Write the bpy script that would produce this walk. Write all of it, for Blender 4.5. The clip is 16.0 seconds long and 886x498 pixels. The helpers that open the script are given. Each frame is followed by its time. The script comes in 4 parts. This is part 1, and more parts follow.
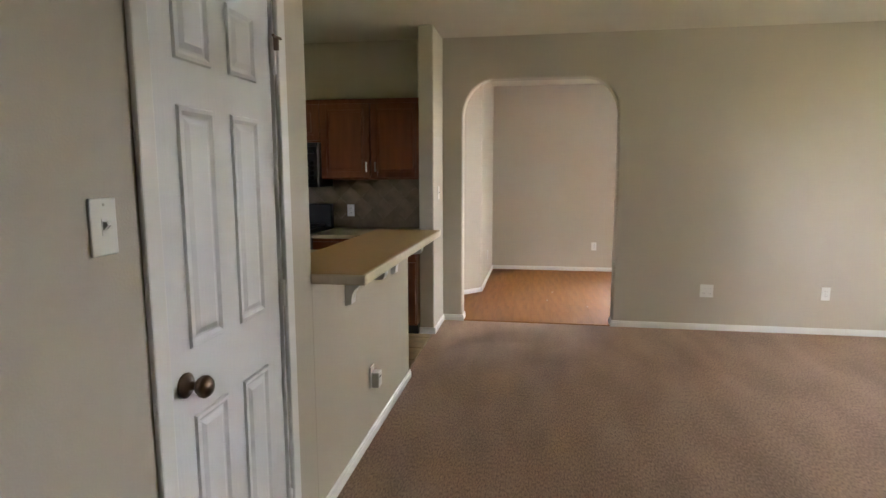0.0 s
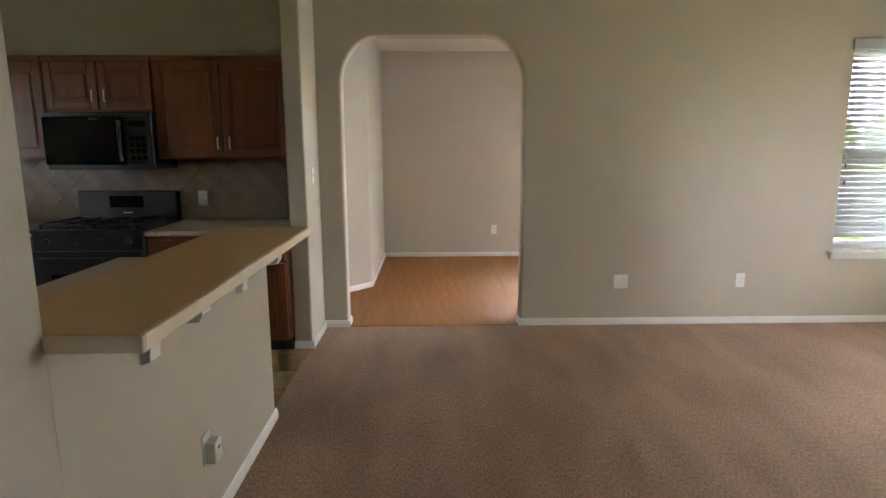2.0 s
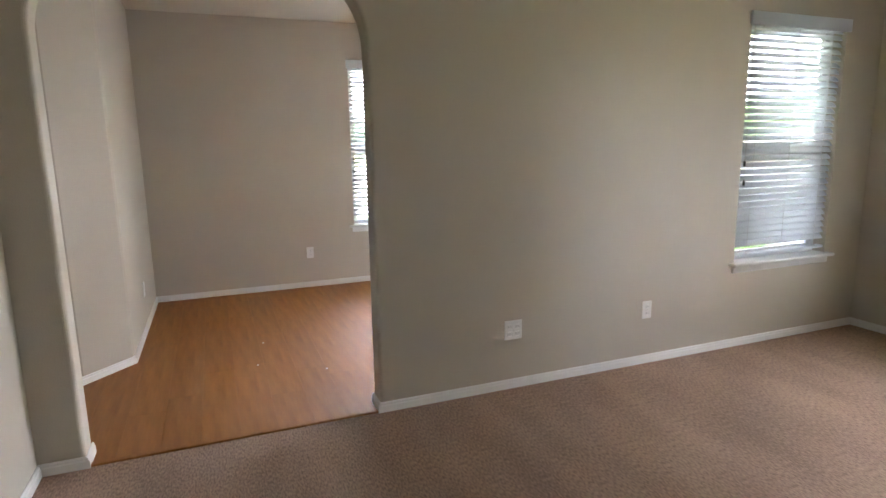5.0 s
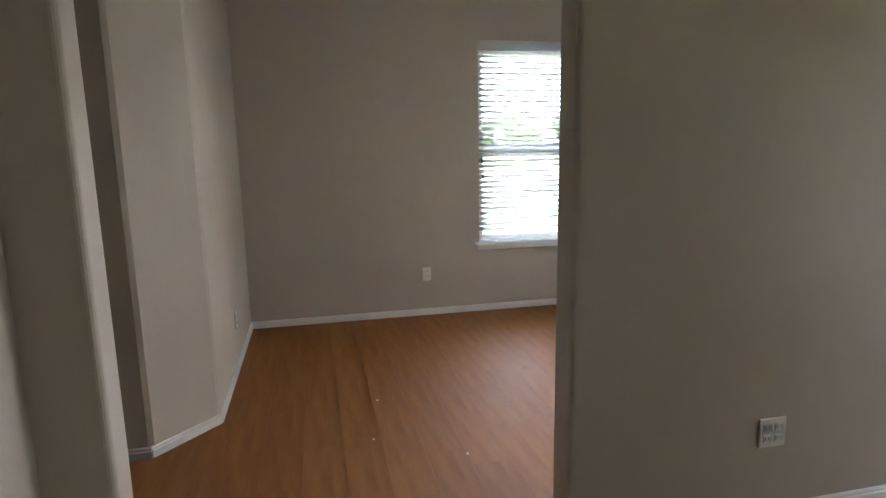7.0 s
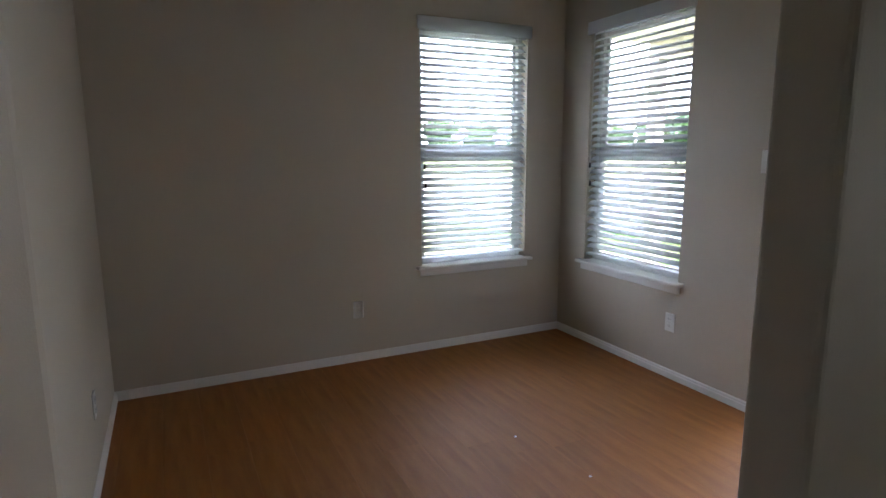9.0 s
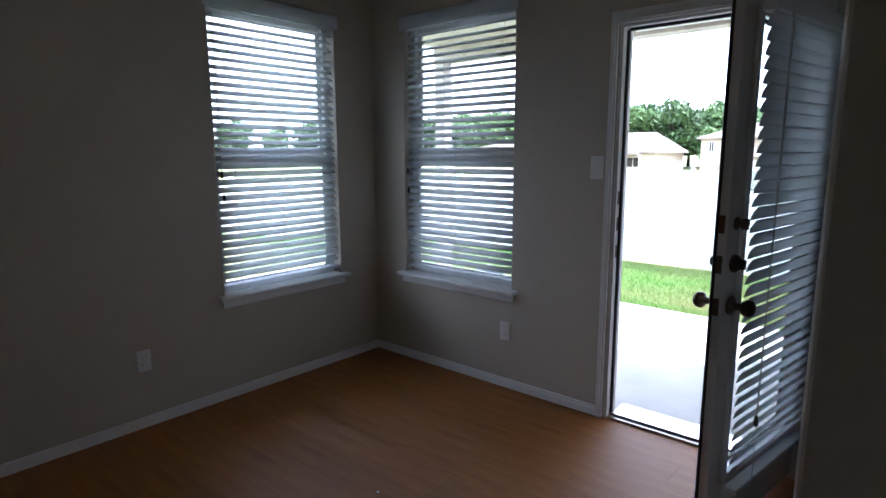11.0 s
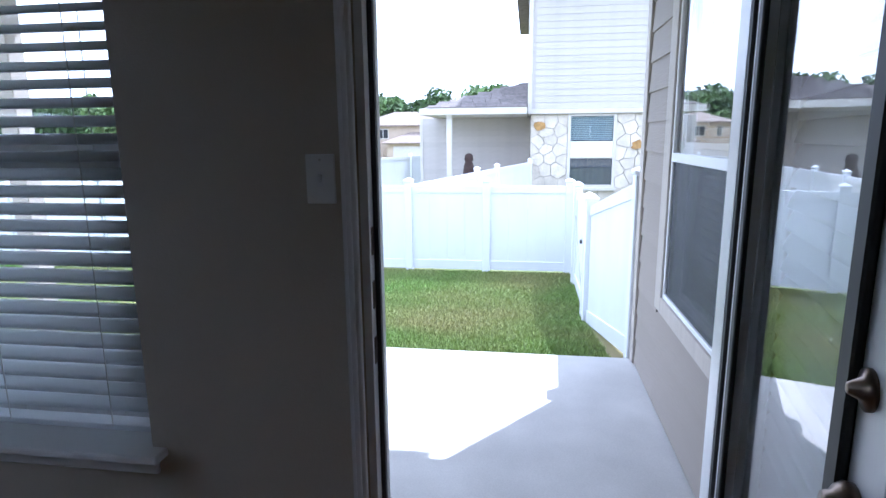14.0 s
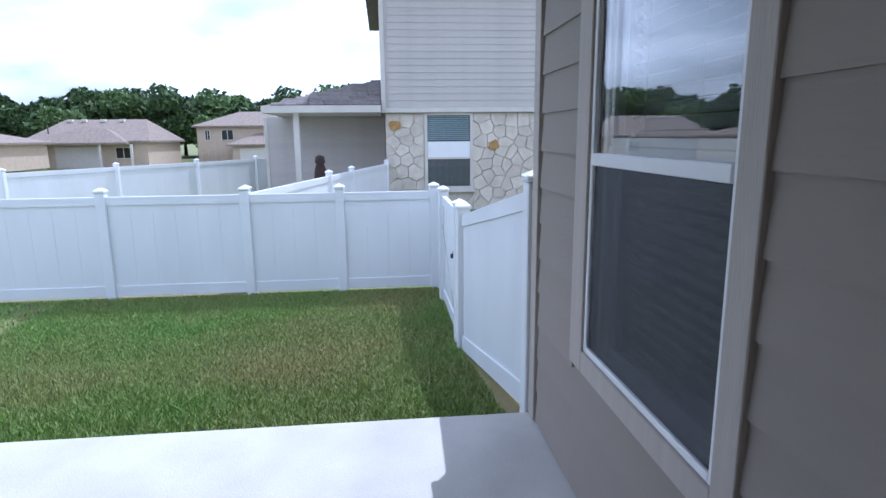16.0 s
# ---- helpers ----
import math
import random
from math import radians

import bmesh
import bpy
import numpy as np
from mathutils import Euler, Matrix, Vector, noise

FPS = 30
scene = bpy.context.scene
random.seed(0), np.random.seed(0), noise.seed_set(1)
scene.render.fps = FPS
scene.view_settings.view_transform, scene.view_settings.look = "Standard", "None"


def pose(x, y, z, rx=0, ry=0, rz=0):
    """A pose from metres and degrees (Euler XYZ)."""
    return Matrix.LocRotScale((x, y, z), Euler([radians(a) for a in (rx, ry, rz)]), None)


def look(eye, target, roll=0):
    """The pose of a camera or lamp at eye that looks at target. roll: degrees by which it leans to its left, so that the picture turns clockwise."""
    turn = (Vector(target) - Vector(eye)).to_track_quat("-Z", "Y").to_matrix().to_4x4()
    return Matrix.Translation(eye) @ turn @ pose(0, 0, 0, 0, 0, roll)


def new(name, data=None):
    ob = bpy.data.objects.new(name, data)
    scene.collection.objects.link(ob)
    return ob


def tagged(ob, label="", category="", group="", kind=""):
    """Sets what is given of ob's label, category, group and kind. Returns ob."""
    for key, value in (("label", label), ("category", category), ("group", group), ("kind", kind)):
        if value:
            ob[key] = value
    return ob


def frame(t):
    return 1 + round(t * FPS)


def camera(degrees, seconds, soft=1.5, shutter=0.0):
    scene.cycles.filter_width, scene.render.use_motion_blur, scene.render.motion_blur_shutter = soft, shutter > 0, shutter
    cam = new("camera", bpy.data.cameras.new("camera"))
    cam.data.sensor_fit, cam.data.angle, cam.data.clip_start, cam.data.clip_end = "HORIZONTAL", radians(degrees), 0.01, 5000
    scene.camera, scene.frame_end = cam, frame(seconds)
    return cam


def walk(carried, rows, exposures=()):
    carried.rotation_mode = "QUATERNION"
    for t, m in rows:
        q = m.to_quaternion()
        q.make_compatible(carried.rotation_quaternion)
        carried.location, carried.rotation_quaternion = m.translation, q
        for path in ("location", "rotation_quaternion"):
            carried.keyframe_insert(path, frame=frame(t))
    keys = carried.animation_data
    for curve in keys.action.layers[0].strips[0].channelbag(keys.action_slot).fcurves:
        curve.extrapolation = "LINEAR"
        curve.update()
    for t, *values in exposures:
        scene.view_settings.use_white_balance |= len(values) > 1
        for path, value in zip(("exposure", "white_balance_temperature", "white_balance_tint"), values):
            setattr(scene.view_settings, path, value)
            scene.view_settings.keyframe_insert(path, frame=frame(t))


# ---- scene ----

cam = camera(75.2, 16.0)
PATH = [
    (0, (1.796, 0.554, 1.433), (1.477, 2.511, 1.169), -0.1),
    (0.5, (1.837, 0.753, 1.425), (1.485, 2.701, 1.14), -0.0),
    (1, (1.784, 0.968, 1.432), (1.444, 2.912, 1.107), -0.1),
    (1.5, (1.749, 1.191, 1.449), (1.625, 3.158, 1.111), -0.2),
    (2, (1.784, 1.432, 1.445), (1.824, 3.402, 1.099), -0.2),
    (2.5, (1.842, 1.644, 1.45), (1.915, 3.613, 1.103), -0.3),
    (3, (1.873, 1.899, 1.457), (2.283, 3.825, 1.106), -0.6),
    (3.2, (1.839, 2.046, 1.449), (2.429, 3.923, 1.093), -0.5),
    (5.3, (1.714, 3.273, 1.46), (2.435, 5.103, 1.1), -0.9),
    (5.5, (1.669, 3.393, 1.477), (2.358, 5.236, 1.118), -0.6),
    (6, (1.676, 3.699, 1.44), (2.204, 5.596, 1.093), -0.8),
    (6.5, (1.629, 3.986, 1.444), (2.128, 5.892, 1.098), -0.8),
    (7, (1.698, 4.308, 1.437), (2.13, 6.23, 1.09), -1.0),
    (7.5, (1.717, 4.602, 1.417), (2.08, 6.538, 1.075), -1.0),
    (8, (1.667, 4.919, 1.405), (2.151, 6.831, 1.063), -0.9),
    (10.5, (1.379, 5.88, 1.442), (2.742, 7.306, 1.114), 0.0),
    (11, (1.475, 6.005, 1.445), (2.965, 7.296, 1.11), -0.2),
    (11.5, (1.651, 6.178, 1.454), (3.191, 7.412, 1.126), -0.1),
    (12, (1.816, 6.356, 1.423), (3.41, 7.518, 1.096), -0.1),
    (12.5, (2.022, 6.558, 1.444), (3.798, 7.411, 1.1), -0.4),
    (13, (2.337, 6.643, 1.425), (4.181, 7.334, 1.077), -0.6),
    (13.5, (2.638, 6.775, 1.443), (4.517, 7.353, 1.075), -0.8),
    (14, (2.972, 6.891, 1.453), (4.913, 7.18, 1.07), -0.5),
    (14.5, (3.282, 6.895, 1.447), (5.243, 6.965, 1.063), -0.6),
    (15, (3.534, 6.9, 1.448), (5.496, 6.952, 1.064), -0.7),
    (15.5, (3.792, 6.904, 1.458), (5.756, 6.906, 1.076), -0.6),
    (16, (3.995, 6.922, 1.428), (5.948, 6.727, 1.044), -0.6),
]
EXPO = [(0, 5.1, 6150, 18), (1.2, 5.05, 6150, 18), (2.2, 4.8, 6100, 18), (3, 4.75, 6000, 18), (5.5, 4.55, 5850, 19), (7, 3.85, 5850, 17), (8.2, 3.5, 5750, 17), (10.3, 2.2, 5200, 17), (11, 1.98, 5100, 17), (12, 1.85, 5000, 18), (13, 1.5, 4900, 18), (14, 1.0, 4950, 18), (15, 0.1, 4950, 18), (16, -0.25, 4950, 18)]
walk(cam, [(t, look(eye, target, roll)) for t, eye, target, roll in PATH], EXPO)

# ---- world, sun, lamps ----
SUN_DIR = Vector((0.56, -0.43, 1.0)).normalized()
world = bpy.data.worlds.new("world")
scene.world = world
world.use_nodes = True
wn, wl = world.node_tree.nodes, world.node_tree.links
sky = wn.new("ShaderNodeTexSky")
sky.sky_type, sky.sun_disc = "NISHITA", False
sky.sun_elevation = math.asin(SUN_DIR.z)
sky.sun_rotation = math.atan2(SUN_DIR.x, SUN_DIR.y)
sky.dust_density = 3.0
wco = wn.new("ShaderNodeTexCoord")
wmp = wn.new("ShaderNodeMapping")
wmp.inputs["Scale"].default_value = (1.0, 1.0, 3.0)
wl.new(wco.outputs["Generated"], wmp.inputs["Vector"])
wno = wn.new("ShaderNodeTexNoise")
wno.inputs["Scale"].default_value, wno.inputs["Detail"].default_value = 3.0, 6.0
wl.new(wmp.outputs["Vector"], wno.inputs["Vector"])
wra = wn.new("ShaderNodeValToRGB")
wra.color_ramp.elements[0].position, wra.color_ramp.elements[1].position = 0.24, 0.52
wl.new(wno.outputs["Fac"], wra.inputs["Fac"])
wmx = wn.new("ShaderNodeMix")
wmx.data_type = "RGBA"
wl.new(wra.outputs["Color"], wmx.inputs["Factor"])
wl.new(sky.outputs["Color"], wmx.inputs["A"])
wmx.inputs["B"].default_value = (12.5, 13.0, 13.4, 1)
wl.new(wmx.outputs["Result"], wn["Background"].inputs["Color"])
wn["Background"].inputs["Strength"].default_value = 0.15
sun = new("sun", bpy.data.lights.new("sun", "SUN"))
sun.data.energy, sun.data.angle, sun.data.color = 5.0, radians(0.5), (1.0, 0.95, 0.87)
sun.matrix_world = look(SUN_DIR * 40, (0, 0, 0))


def fill_lamp(name, eye, target, sx, sy, power):
    """A rectangular area lamp, added as fill in place of daylight."""
    ob = new(name, bpy.data.lights.new(name, "AREA"))
    ob.data.shape, ob.data.size, ob.data.size_y, ob.data.energy = "RECTANGLE", sx, sy, power
    ob.data.color = (0.93, 0.97, 1.0)
    ob.matrix_world = look(eye, target)


# Added lamp in an unseen gap of the east wall, brightens the living room.
fill_lamp("east_fill_lamp", (6.60, 3.7, 1.45), (0.0, 3.6, 1.2), 0.75, 1.3, 0.35)


# ---- materials ----
def mat(name, color, rough=0.6, vary=0.12, scale=6.0, bump=0.0, bscale=60.0, metal=0.0, color2=None, stretch=(1, 1, 1), per_object=0.0, per_island=0.0, coat=0.0, fine=0.0):
    """A painted, woven or mineral surface: two scales of variation, grain relief."""
    m = bpy.data.materials.new(name)
    m.use_nodes = True
    n, l = m.node_tree.nodes, m.node_tree.links
    b = n["Principled BSDF"]
    b.inputs["Roughness"].default_value, b.inputs["Metallic"].default_value = rough, metal
    b.inputs["Coat Weight"].default_value = coat
    co = n.new("ShaderNodeTexCoord")
    mp = n.new("ShaderNodeMapping")
    mp.inputs["Scale"].default_value = stretch
    l.new(co.outputs["Object"], mp.inputs["Vector"])
    no = n.new("ShaderNodeTexNoise")
    no.inputs["Scale"].default_value, no.inputs["Detail"].default_value = scale, 5
    l.new(mp.outputs["Vector"], no.inputs["Vector"])
    mx = n.new("ShaderNodeMix")
    mx.data_type = "RGBA"
    c2 = color2 or tuple(c * (1 - 2 * vary) for c in color)
    mx.inputs["A"].default_value, mx.inputs["B"].default_value = (*color, 1), (*c2, 1)
    mr = n.new("ShaderNodeMapRange")
    mr.inputs["From Min"].default_value, mr.inputs["From Max"].default_value = 0.3, 0.7
    l.new(no.outputs["Fac"], mr.inputs["Value"])
    l.new(mr.outputs["Result"], mx.inputs["Factor"])
    out = mx.outputs["Result"]

    def scaled(out, src, amount):
        k = n.new("ShaderNodeMapRange")
        k.inputs["To Min"].default_value, k.inputs["To Max"].default_value = 1 - amount, 1 + amount
        l.new(src, k.inputs["Value"])
        v = n.new("ShaderNodeVectorMath")
        v.operation = "SCALE"
        l.new(out, v.inputs[0])
        l.new(k.outputs["Result"], v.inputs["Scale"])
        return v.outputs["Vector"]

    if per_object:
        out = scaled(out, n.new("ShaderNodeObjectInfo").outputs["Random"], per_object)
    if per_island:
        out = scaled(out, n.new("ShaderNodeNewGeometry").outputs["Random Per Island"], per_island)
    nb = n.new("ShaderNodeTexNoise")
    nb.inputs["Scale"].default_value, nb.inputs["Detail"].default_value = bscale, 4
    l.new(mp.outputs["Vector"], nb.inputs["Vector"])
    if fine:
        out = scaled(out, nb.outputs["Fac"], fine)
    l.new(out, b.inputs["Base Color"])
    if bump:
        bp = n.new("ShaderNodeBump")
        bp.inputs["Strength"].default_value, bp.inputs["Distance"].default_value = bump, 0.004
        l.new(nb.outputs["Fac"], bp.inputs["Height"])
        l.new(bp.outputs["Normal"], b.inputs["Normal"])
    return m


WALL = mat("greige_wall_paint", (0.52, 0.465, 0.375), 0.55, 0.03, 1.5, 0.25, 160)
CEIL = mat("ceiling_paint", (0.72, 0.67, 0.57), 0.8, 0.03, 1.5, 0.5, 120)
TRIM = mat("white_trim_paint", (0.78, 0.77, 0.75), 0.35, 0.03, 4, 0.05, 80)
DOORP = mat("white_door_paint", (0.76, 0.76, 0.77), 0.38, 0.03, 3, 0.12, 140, stretch=(1, 1, 0.1))
PLAST = mat("white_plastic", (0.80, 0.79, 0.75), 0.35, 0.02, 10)
DARK = mat("dark_slot", (0.03, 0.03, 0.03), 0.5, 0.1, 10)
CARPET = mat("brown_carpet", (0.40, 0.262, 0.178), 0.95, 0.14, 1.8, 0.7, 60, fine=0.9, stretch=(2.2, 0.7, 1))
LAMI = mat("laminate_plank", (0.35, 0.142, 0.028), 0.6, 0.0, 4.0, 0.05, 50, color2=(0.245, 0.09, 0.016), stretch=(5, 0.6, 1), per_object=0.06, fine=0.10)
TILE = mat("kitchen_tile", (0.34, 0.22, 0.09), 0.35, 0.22, 9, 0.1, 40, per_object=0.12)
GROUT = mat("grout", (0.22, 0.17, 0.11), 0.9, 0.1, 20)
WOOD = mat("cherry_cabinet_wood", (0.20, 0.062, 0.020), 0.35, 0.14, 5, 0.06, 40, stretch=(4, 4, 0.5), fine=0.08)
LAMTOP = mat("tan_laminate_top", (0.60, 0.39, 0.17), 0.35, 0.04, 30, 0.03, 300, fine=0.08)
LAMEDGE = mat("pale_laminate_edge", (0.72, 0.62, 0.46), 0.35, 0.03, 20)
CTOP = mat("kitchen_laminate_top", (0.50, 0.44, 0.34), 0.35, 0.05, 30, fine=0.1)
SPLASH = mat("backsplash_tile", (0.28, 0.205, 0.13), 0.4, 0.2, 8, 0.1, 40, per_object=0.04)
BLACK = mat("black_enamel", (0.012, 0.012, 0.013), 0.34, 0.1, 6)
BLKG = mat("black_glass", (0.006, 0.006, 0.007), 0.06, 0.1, 6)
STEEL = mat("brushed_nickel", (0.55, 0.52, 0.47), 0.28, 0.05, 30, metal=1.0)
BRONZE = mat("antique_bronze", (0.20, 0.15, 0.11), 0.32, 0.15, 20, metal=1.0)
BLIND = mat("white_blind_slat", (0.80, 0.81, 0.81), 0.4, 0.03, 12, 0.03, 90, stretch=(1, 1, 1))
sn = BLIND.node_tree
tr = sn.nodes.new("ShaderNodeBsdfTranslucent")
tr.inputs["Color"].default_value = (0.86, 0.89, 0.92, 1)
sm = sn.nodes.new("ShaderNodeMixShader")
sm.inputs[0].default_value = 0.6
sn.links.new(sn.nodes["Principled BSDF"].outputs["BSDF"], sm.inputs[1])
sn.links.new(tr.outputs["BSDF"], sm.inputs[2])
sn.links.new(sm.outputs["Shader"], sn.nodes["Material Output"].inputs["Surface"])
CORD = mat("blind_cord", (0.75, 0.75, 0.72), 0.8, 0.05, 40)
VINYLW = mat("white_vinyl_frame", (0.80, 0.80, 0.80), 0.35, 0.02, 8)
FENCE = mat("white_vinyl_fence", (0.80, 0.81, 0.83), 0.4, 0.04, 2.0, 0.05, 30, stretch=(1, 1, 0.4))
SIDING = mat("taupe_fibre_cement_siding", (0.30, 0.258, 0.218), 0.75, 0.06, 4, 0.5, 90, stretch=(0.15, 0.15, 1), per_object=0.04)
XTRIM = mat("greige_exterior_trim", (0.46, 0.41, 0.355), 0.7, 0.06, 5, 0.5, 60, stretch=(4, 4, 0.3))
NSIDE = mat("pale_taupe_siding", (0.50, 0.46, 0.42), 0.75, 0.05, 3, 0.3, 50, per_object=0.03)
NTRIM = mat("pale_eave_trim", (0.60, 0.56, 0.50), 0.7, 0.05, 3)
STONE = mat("pale_limestone", (0.66, 0.59, 0.49), 0.85, 0.10, 5, 0.8, 25, per_object=0.09, fine=0.12)
STONEO = mat("ochre_limestone", (0.46, 0.27, 0.09), 0.85, 0.25, 8, 0.8, 25, per_object=0.10)
MORTAR = mat("pale_mortar", (0.52, 0.47, 0.40), 0.95, 0.08, 12, 0.6, 60)
SHING = mat("grey_brown_shingle", (0.17, 0.145, 0.13), 0.9, 0.2, 9, 0.8, 60, per_object=0.18, fine=0.25)
FARROOF = mat("far_brown_shingle", (0.27, 0.215, 0.175), 0.95, 0.15, 3, 0.5, 20, per_island=0.06, fine=0.2)
FARWALL = mat("far_tan_wall", (0.50, 0.40, 0.30), 0.85, 0.06, 2)
CONC = mat("patio_concrete", (0.58, 0.56, 0.525), 0.85, 0.10, 2.4, 0.5, 120, fine=0.12)
SOIL = mat("lawn_soil", (0.10, 0.16, 0.035), 0.95, 0.0, 0.5, 0.8, 40, color2=(0.22, 0.18, 0.08), fine=0.3)
SEAL = mat("dark_weather_strip", (0.025, 0.022, 0.020), 0.6, 0.1, 20)
TARP = mat("brown_umbrella_cloth", (0.05, 0.028, 0.022), 0.9, 0.2, 12, 0.5, 60)
GREYC = mat("slate_grey_cover", (0.13, 0.15, 0.18), 0.7, 0.2, 9, 0.5, 40)
BARK = mat("bark", (0.10, 0.075, 0.05), 0.95, 0.25, 8, 1.0, 30)


def leaf_mat(name, a, b):
    return mat(name, a, 0.75, 0.0, 0.35, color2=b, per_island=0.45)


LEAF = leaf_mat("dark_leaf", (0.045, 0.085, 0.022), (0.075, 0.12, 0.035))
LEAF2 = leaf_mat("light_leaf", (0.09, 0.16, 0.04), (0.12, 0.17, 0.06))


def grass_mat():
    m = mat("grass_blade", (0.11, 0.29, 0.03), 0.7, 0.0, 0.42, color2=(0.28, 0.27, 0.10), per_island=0.4)
    return m


GRASS = grass_mat()


def glass_mat(name, tint=(1, 1, 1), rough=0.0):
    m = bpy.data.materials.new(name)
    m.use_nodes = True
    b = m.node_tree.nodes["Principled BSDF"]
    b.inputs["Base Color"].default_value = (*tint, 1)
    b.inputs["Transmission Weight"].default_value, b.inputs["Roughness"].default_value, b.inputs["IOR"].default_value = 1.0, rough, 1.45
    return m


GLASS = glass_mat("window_glass", (0.97, 0.99, 0.98))
SCREEN = mat("grey_insect_screen", (0.075, 0.08, 0.09), 0.55, 0.06, 3, 0.2, 400)
cn = SCREEN.node_tree
ct = cn.nodes.new("ShaderNodeBsdfTransparent")
cm2 = cn.nodes.new("ShaderNodeMixShader")
cm2.inputs[0].default_value = 0.45
cn.links.new(cn.nodes["Principled BSDF"].outputs["BSDF"], cm2.inputs[1])
cn.links.new(ct.outputs["BSDF"], cm2.inputs[2])
cn.links.new(cm2.outputs["Shader"], cn.nodes["Material Output"].inputs["Surface"])


# ---- mesh helpers ----
def box(bm, a, b, bev=0.0, seg=1):
    """A box from corner a to corner b, its edges rounded by bev."""
    lo, hi = [min(p, q) for p, q in zip(a, b)], [max(p, q) for p, q in zip(a, b)]
    vs = [bm.verts.new((x, y, z)) for x in (lo[0], hi[0]) for y in (lo[1], hi[1]) for z in (lo[2], hi[2])]
    fs = [bm.faces.new([vs[i] for i in q]) for q in ((0, 1, 3, 2), (4, 6, 7, 5), (0, 4, 5, 1), (2, 3, 7, 6), (0, 2, 6, 4), (1, 5, 7, 3))]
    if bev:
        bmesh.ops.bevel(bm, geom=list({e for f in fs for e in f.edges}), offset=bev, segments=seg, affect="EDGES", profile=0.5)
    return bm


def B(a, b, bev=0.0, seg=1):
    return box(bmesh.new(), a, b, bev, seg)


def boxes(*items, bev=0.0):
    bm = bmesh.new()
    for a, b in items:
        box(bm, a, b, bev)
    return bm


def lathe(profile, axis="z", at=(0, 0, 0), n=20):
    """A turned body: profile of (radius, height) along the axis."""
    bm = bmesh.new()
    rings = []
    for r, h in profile:
        ring = []
        for i in range(n):
            a = 2 * math.pi * i / n
            p = {"z": (r * math.cos(a), r * math.sin(a), h), "x": (h, r * math.cos(a), r * math.sin(a)), "y": (r * math.cos(a), h, r * math.sin(a))}[axis]
            ring.append(bm.verts.new(Vector(p) + Vector(at)))
        rings.append(ring)
    for p, q in zip(rings, rings[1:]):
        for i in range(n):
            bm.faces.new((p[i], p[(i + 1) % n], q[(i + 1) % n], q[i])).smooth = True
    bm.faces.new(rings[0][::-1])
    bm.faces.new(rings[-1])
    bmesh.ops.recalc_face_normals(bm, faces=bm.faces[:])
    return bm


def prism(pts, lo, hi, axis="z"):
    """A polygon pushed along an axis."""
    bm = bmesh.new()

    def put(u, v, w):
        return bm.verts.new({"z": (u, v, w), "y": (u, w, v), "x": (w, u, v)}[axis])
    p, q = [put(u, v, lo) for u, v in pts], [put(u, v, hi) for u, v in pts]
    bm.faces.new(p), bm.faces.new(q)
    for i in range(len(pts)):
        j = (i + 1) % len(pts)
        bm.faces.new((p[i], p[j], q[j], q[i]))
    bmesh.ops.recalc_face_normals(bm, faces=bm.faces[:])
    return bm


def mesh_of(name, bm, material):
    me = bpy.data.meshes.new(name)
    bm.to_mesh(me)
    bm.free()
    me.materials.append(material)
    return me


def part(name, bm, material, parent=None, label=""):
    ob = new(name, mesh_of(name, bm, material))
    if parent:
        ob.parent = parent
    return tagged(ob, label)


def thing(name, label, category, group="", at=None, kind=""):
    ob = new(name)
    if at is not None:
        ob.matrix_world = at
    return tagged(ob, label, category, group, kind)


def struct(name, bm, material, label="", category=""):
    return tagged(part(name, bm, material), label, category or name.split("_")[0], kind="structure")


def piece(name, me, parent, m):
    ob = new(name, me)
    ob.parent = parent
    ob.matrix_basis = m
    return ob


# ---- floors, walls, ceilings ----
H = 2.66
YA, YB = 6.0, 6.14          # wall with the arch
XE, XO = 4.29, 4.44         # dining east wall
YN = 9.09                   # dining north wall
XH = 6.78                   # outer face of the living room's east wall
DY0, DY1 = 6.40, 7.285      # patio door opening
A0, A1, ATOP = 1.10, 2.51, 2.28

struct("floor_carpet", boxes(((-3.2, -2.6, -0.05), (6.4, 1.42, 0.0)), ((0.9, 1.42, -0.05), (6.4, 6.012, 0.0))), CARPET, "brown cut-pile carpet with faint vacuum marks", "carpet")
sub = struct("floor_dining", B((-1.6, 6.012, -0.05), (XO, YN, -0.010)), GROUT, "warm brown laminate plank floor", "floor")
ksub = struct("floor_kitchen", B((-3.2, 1.42, -0.05), (0.9, 6.0, -0.008)), GROUT, "tan tiled kitchen floor", "floor")
struct("threshold", B((A0, 5.996, -0.01), (A1, 6.03, 0.008), 0.004), LAMI, "laminate threshold strip at the carpet edge", "threshold")


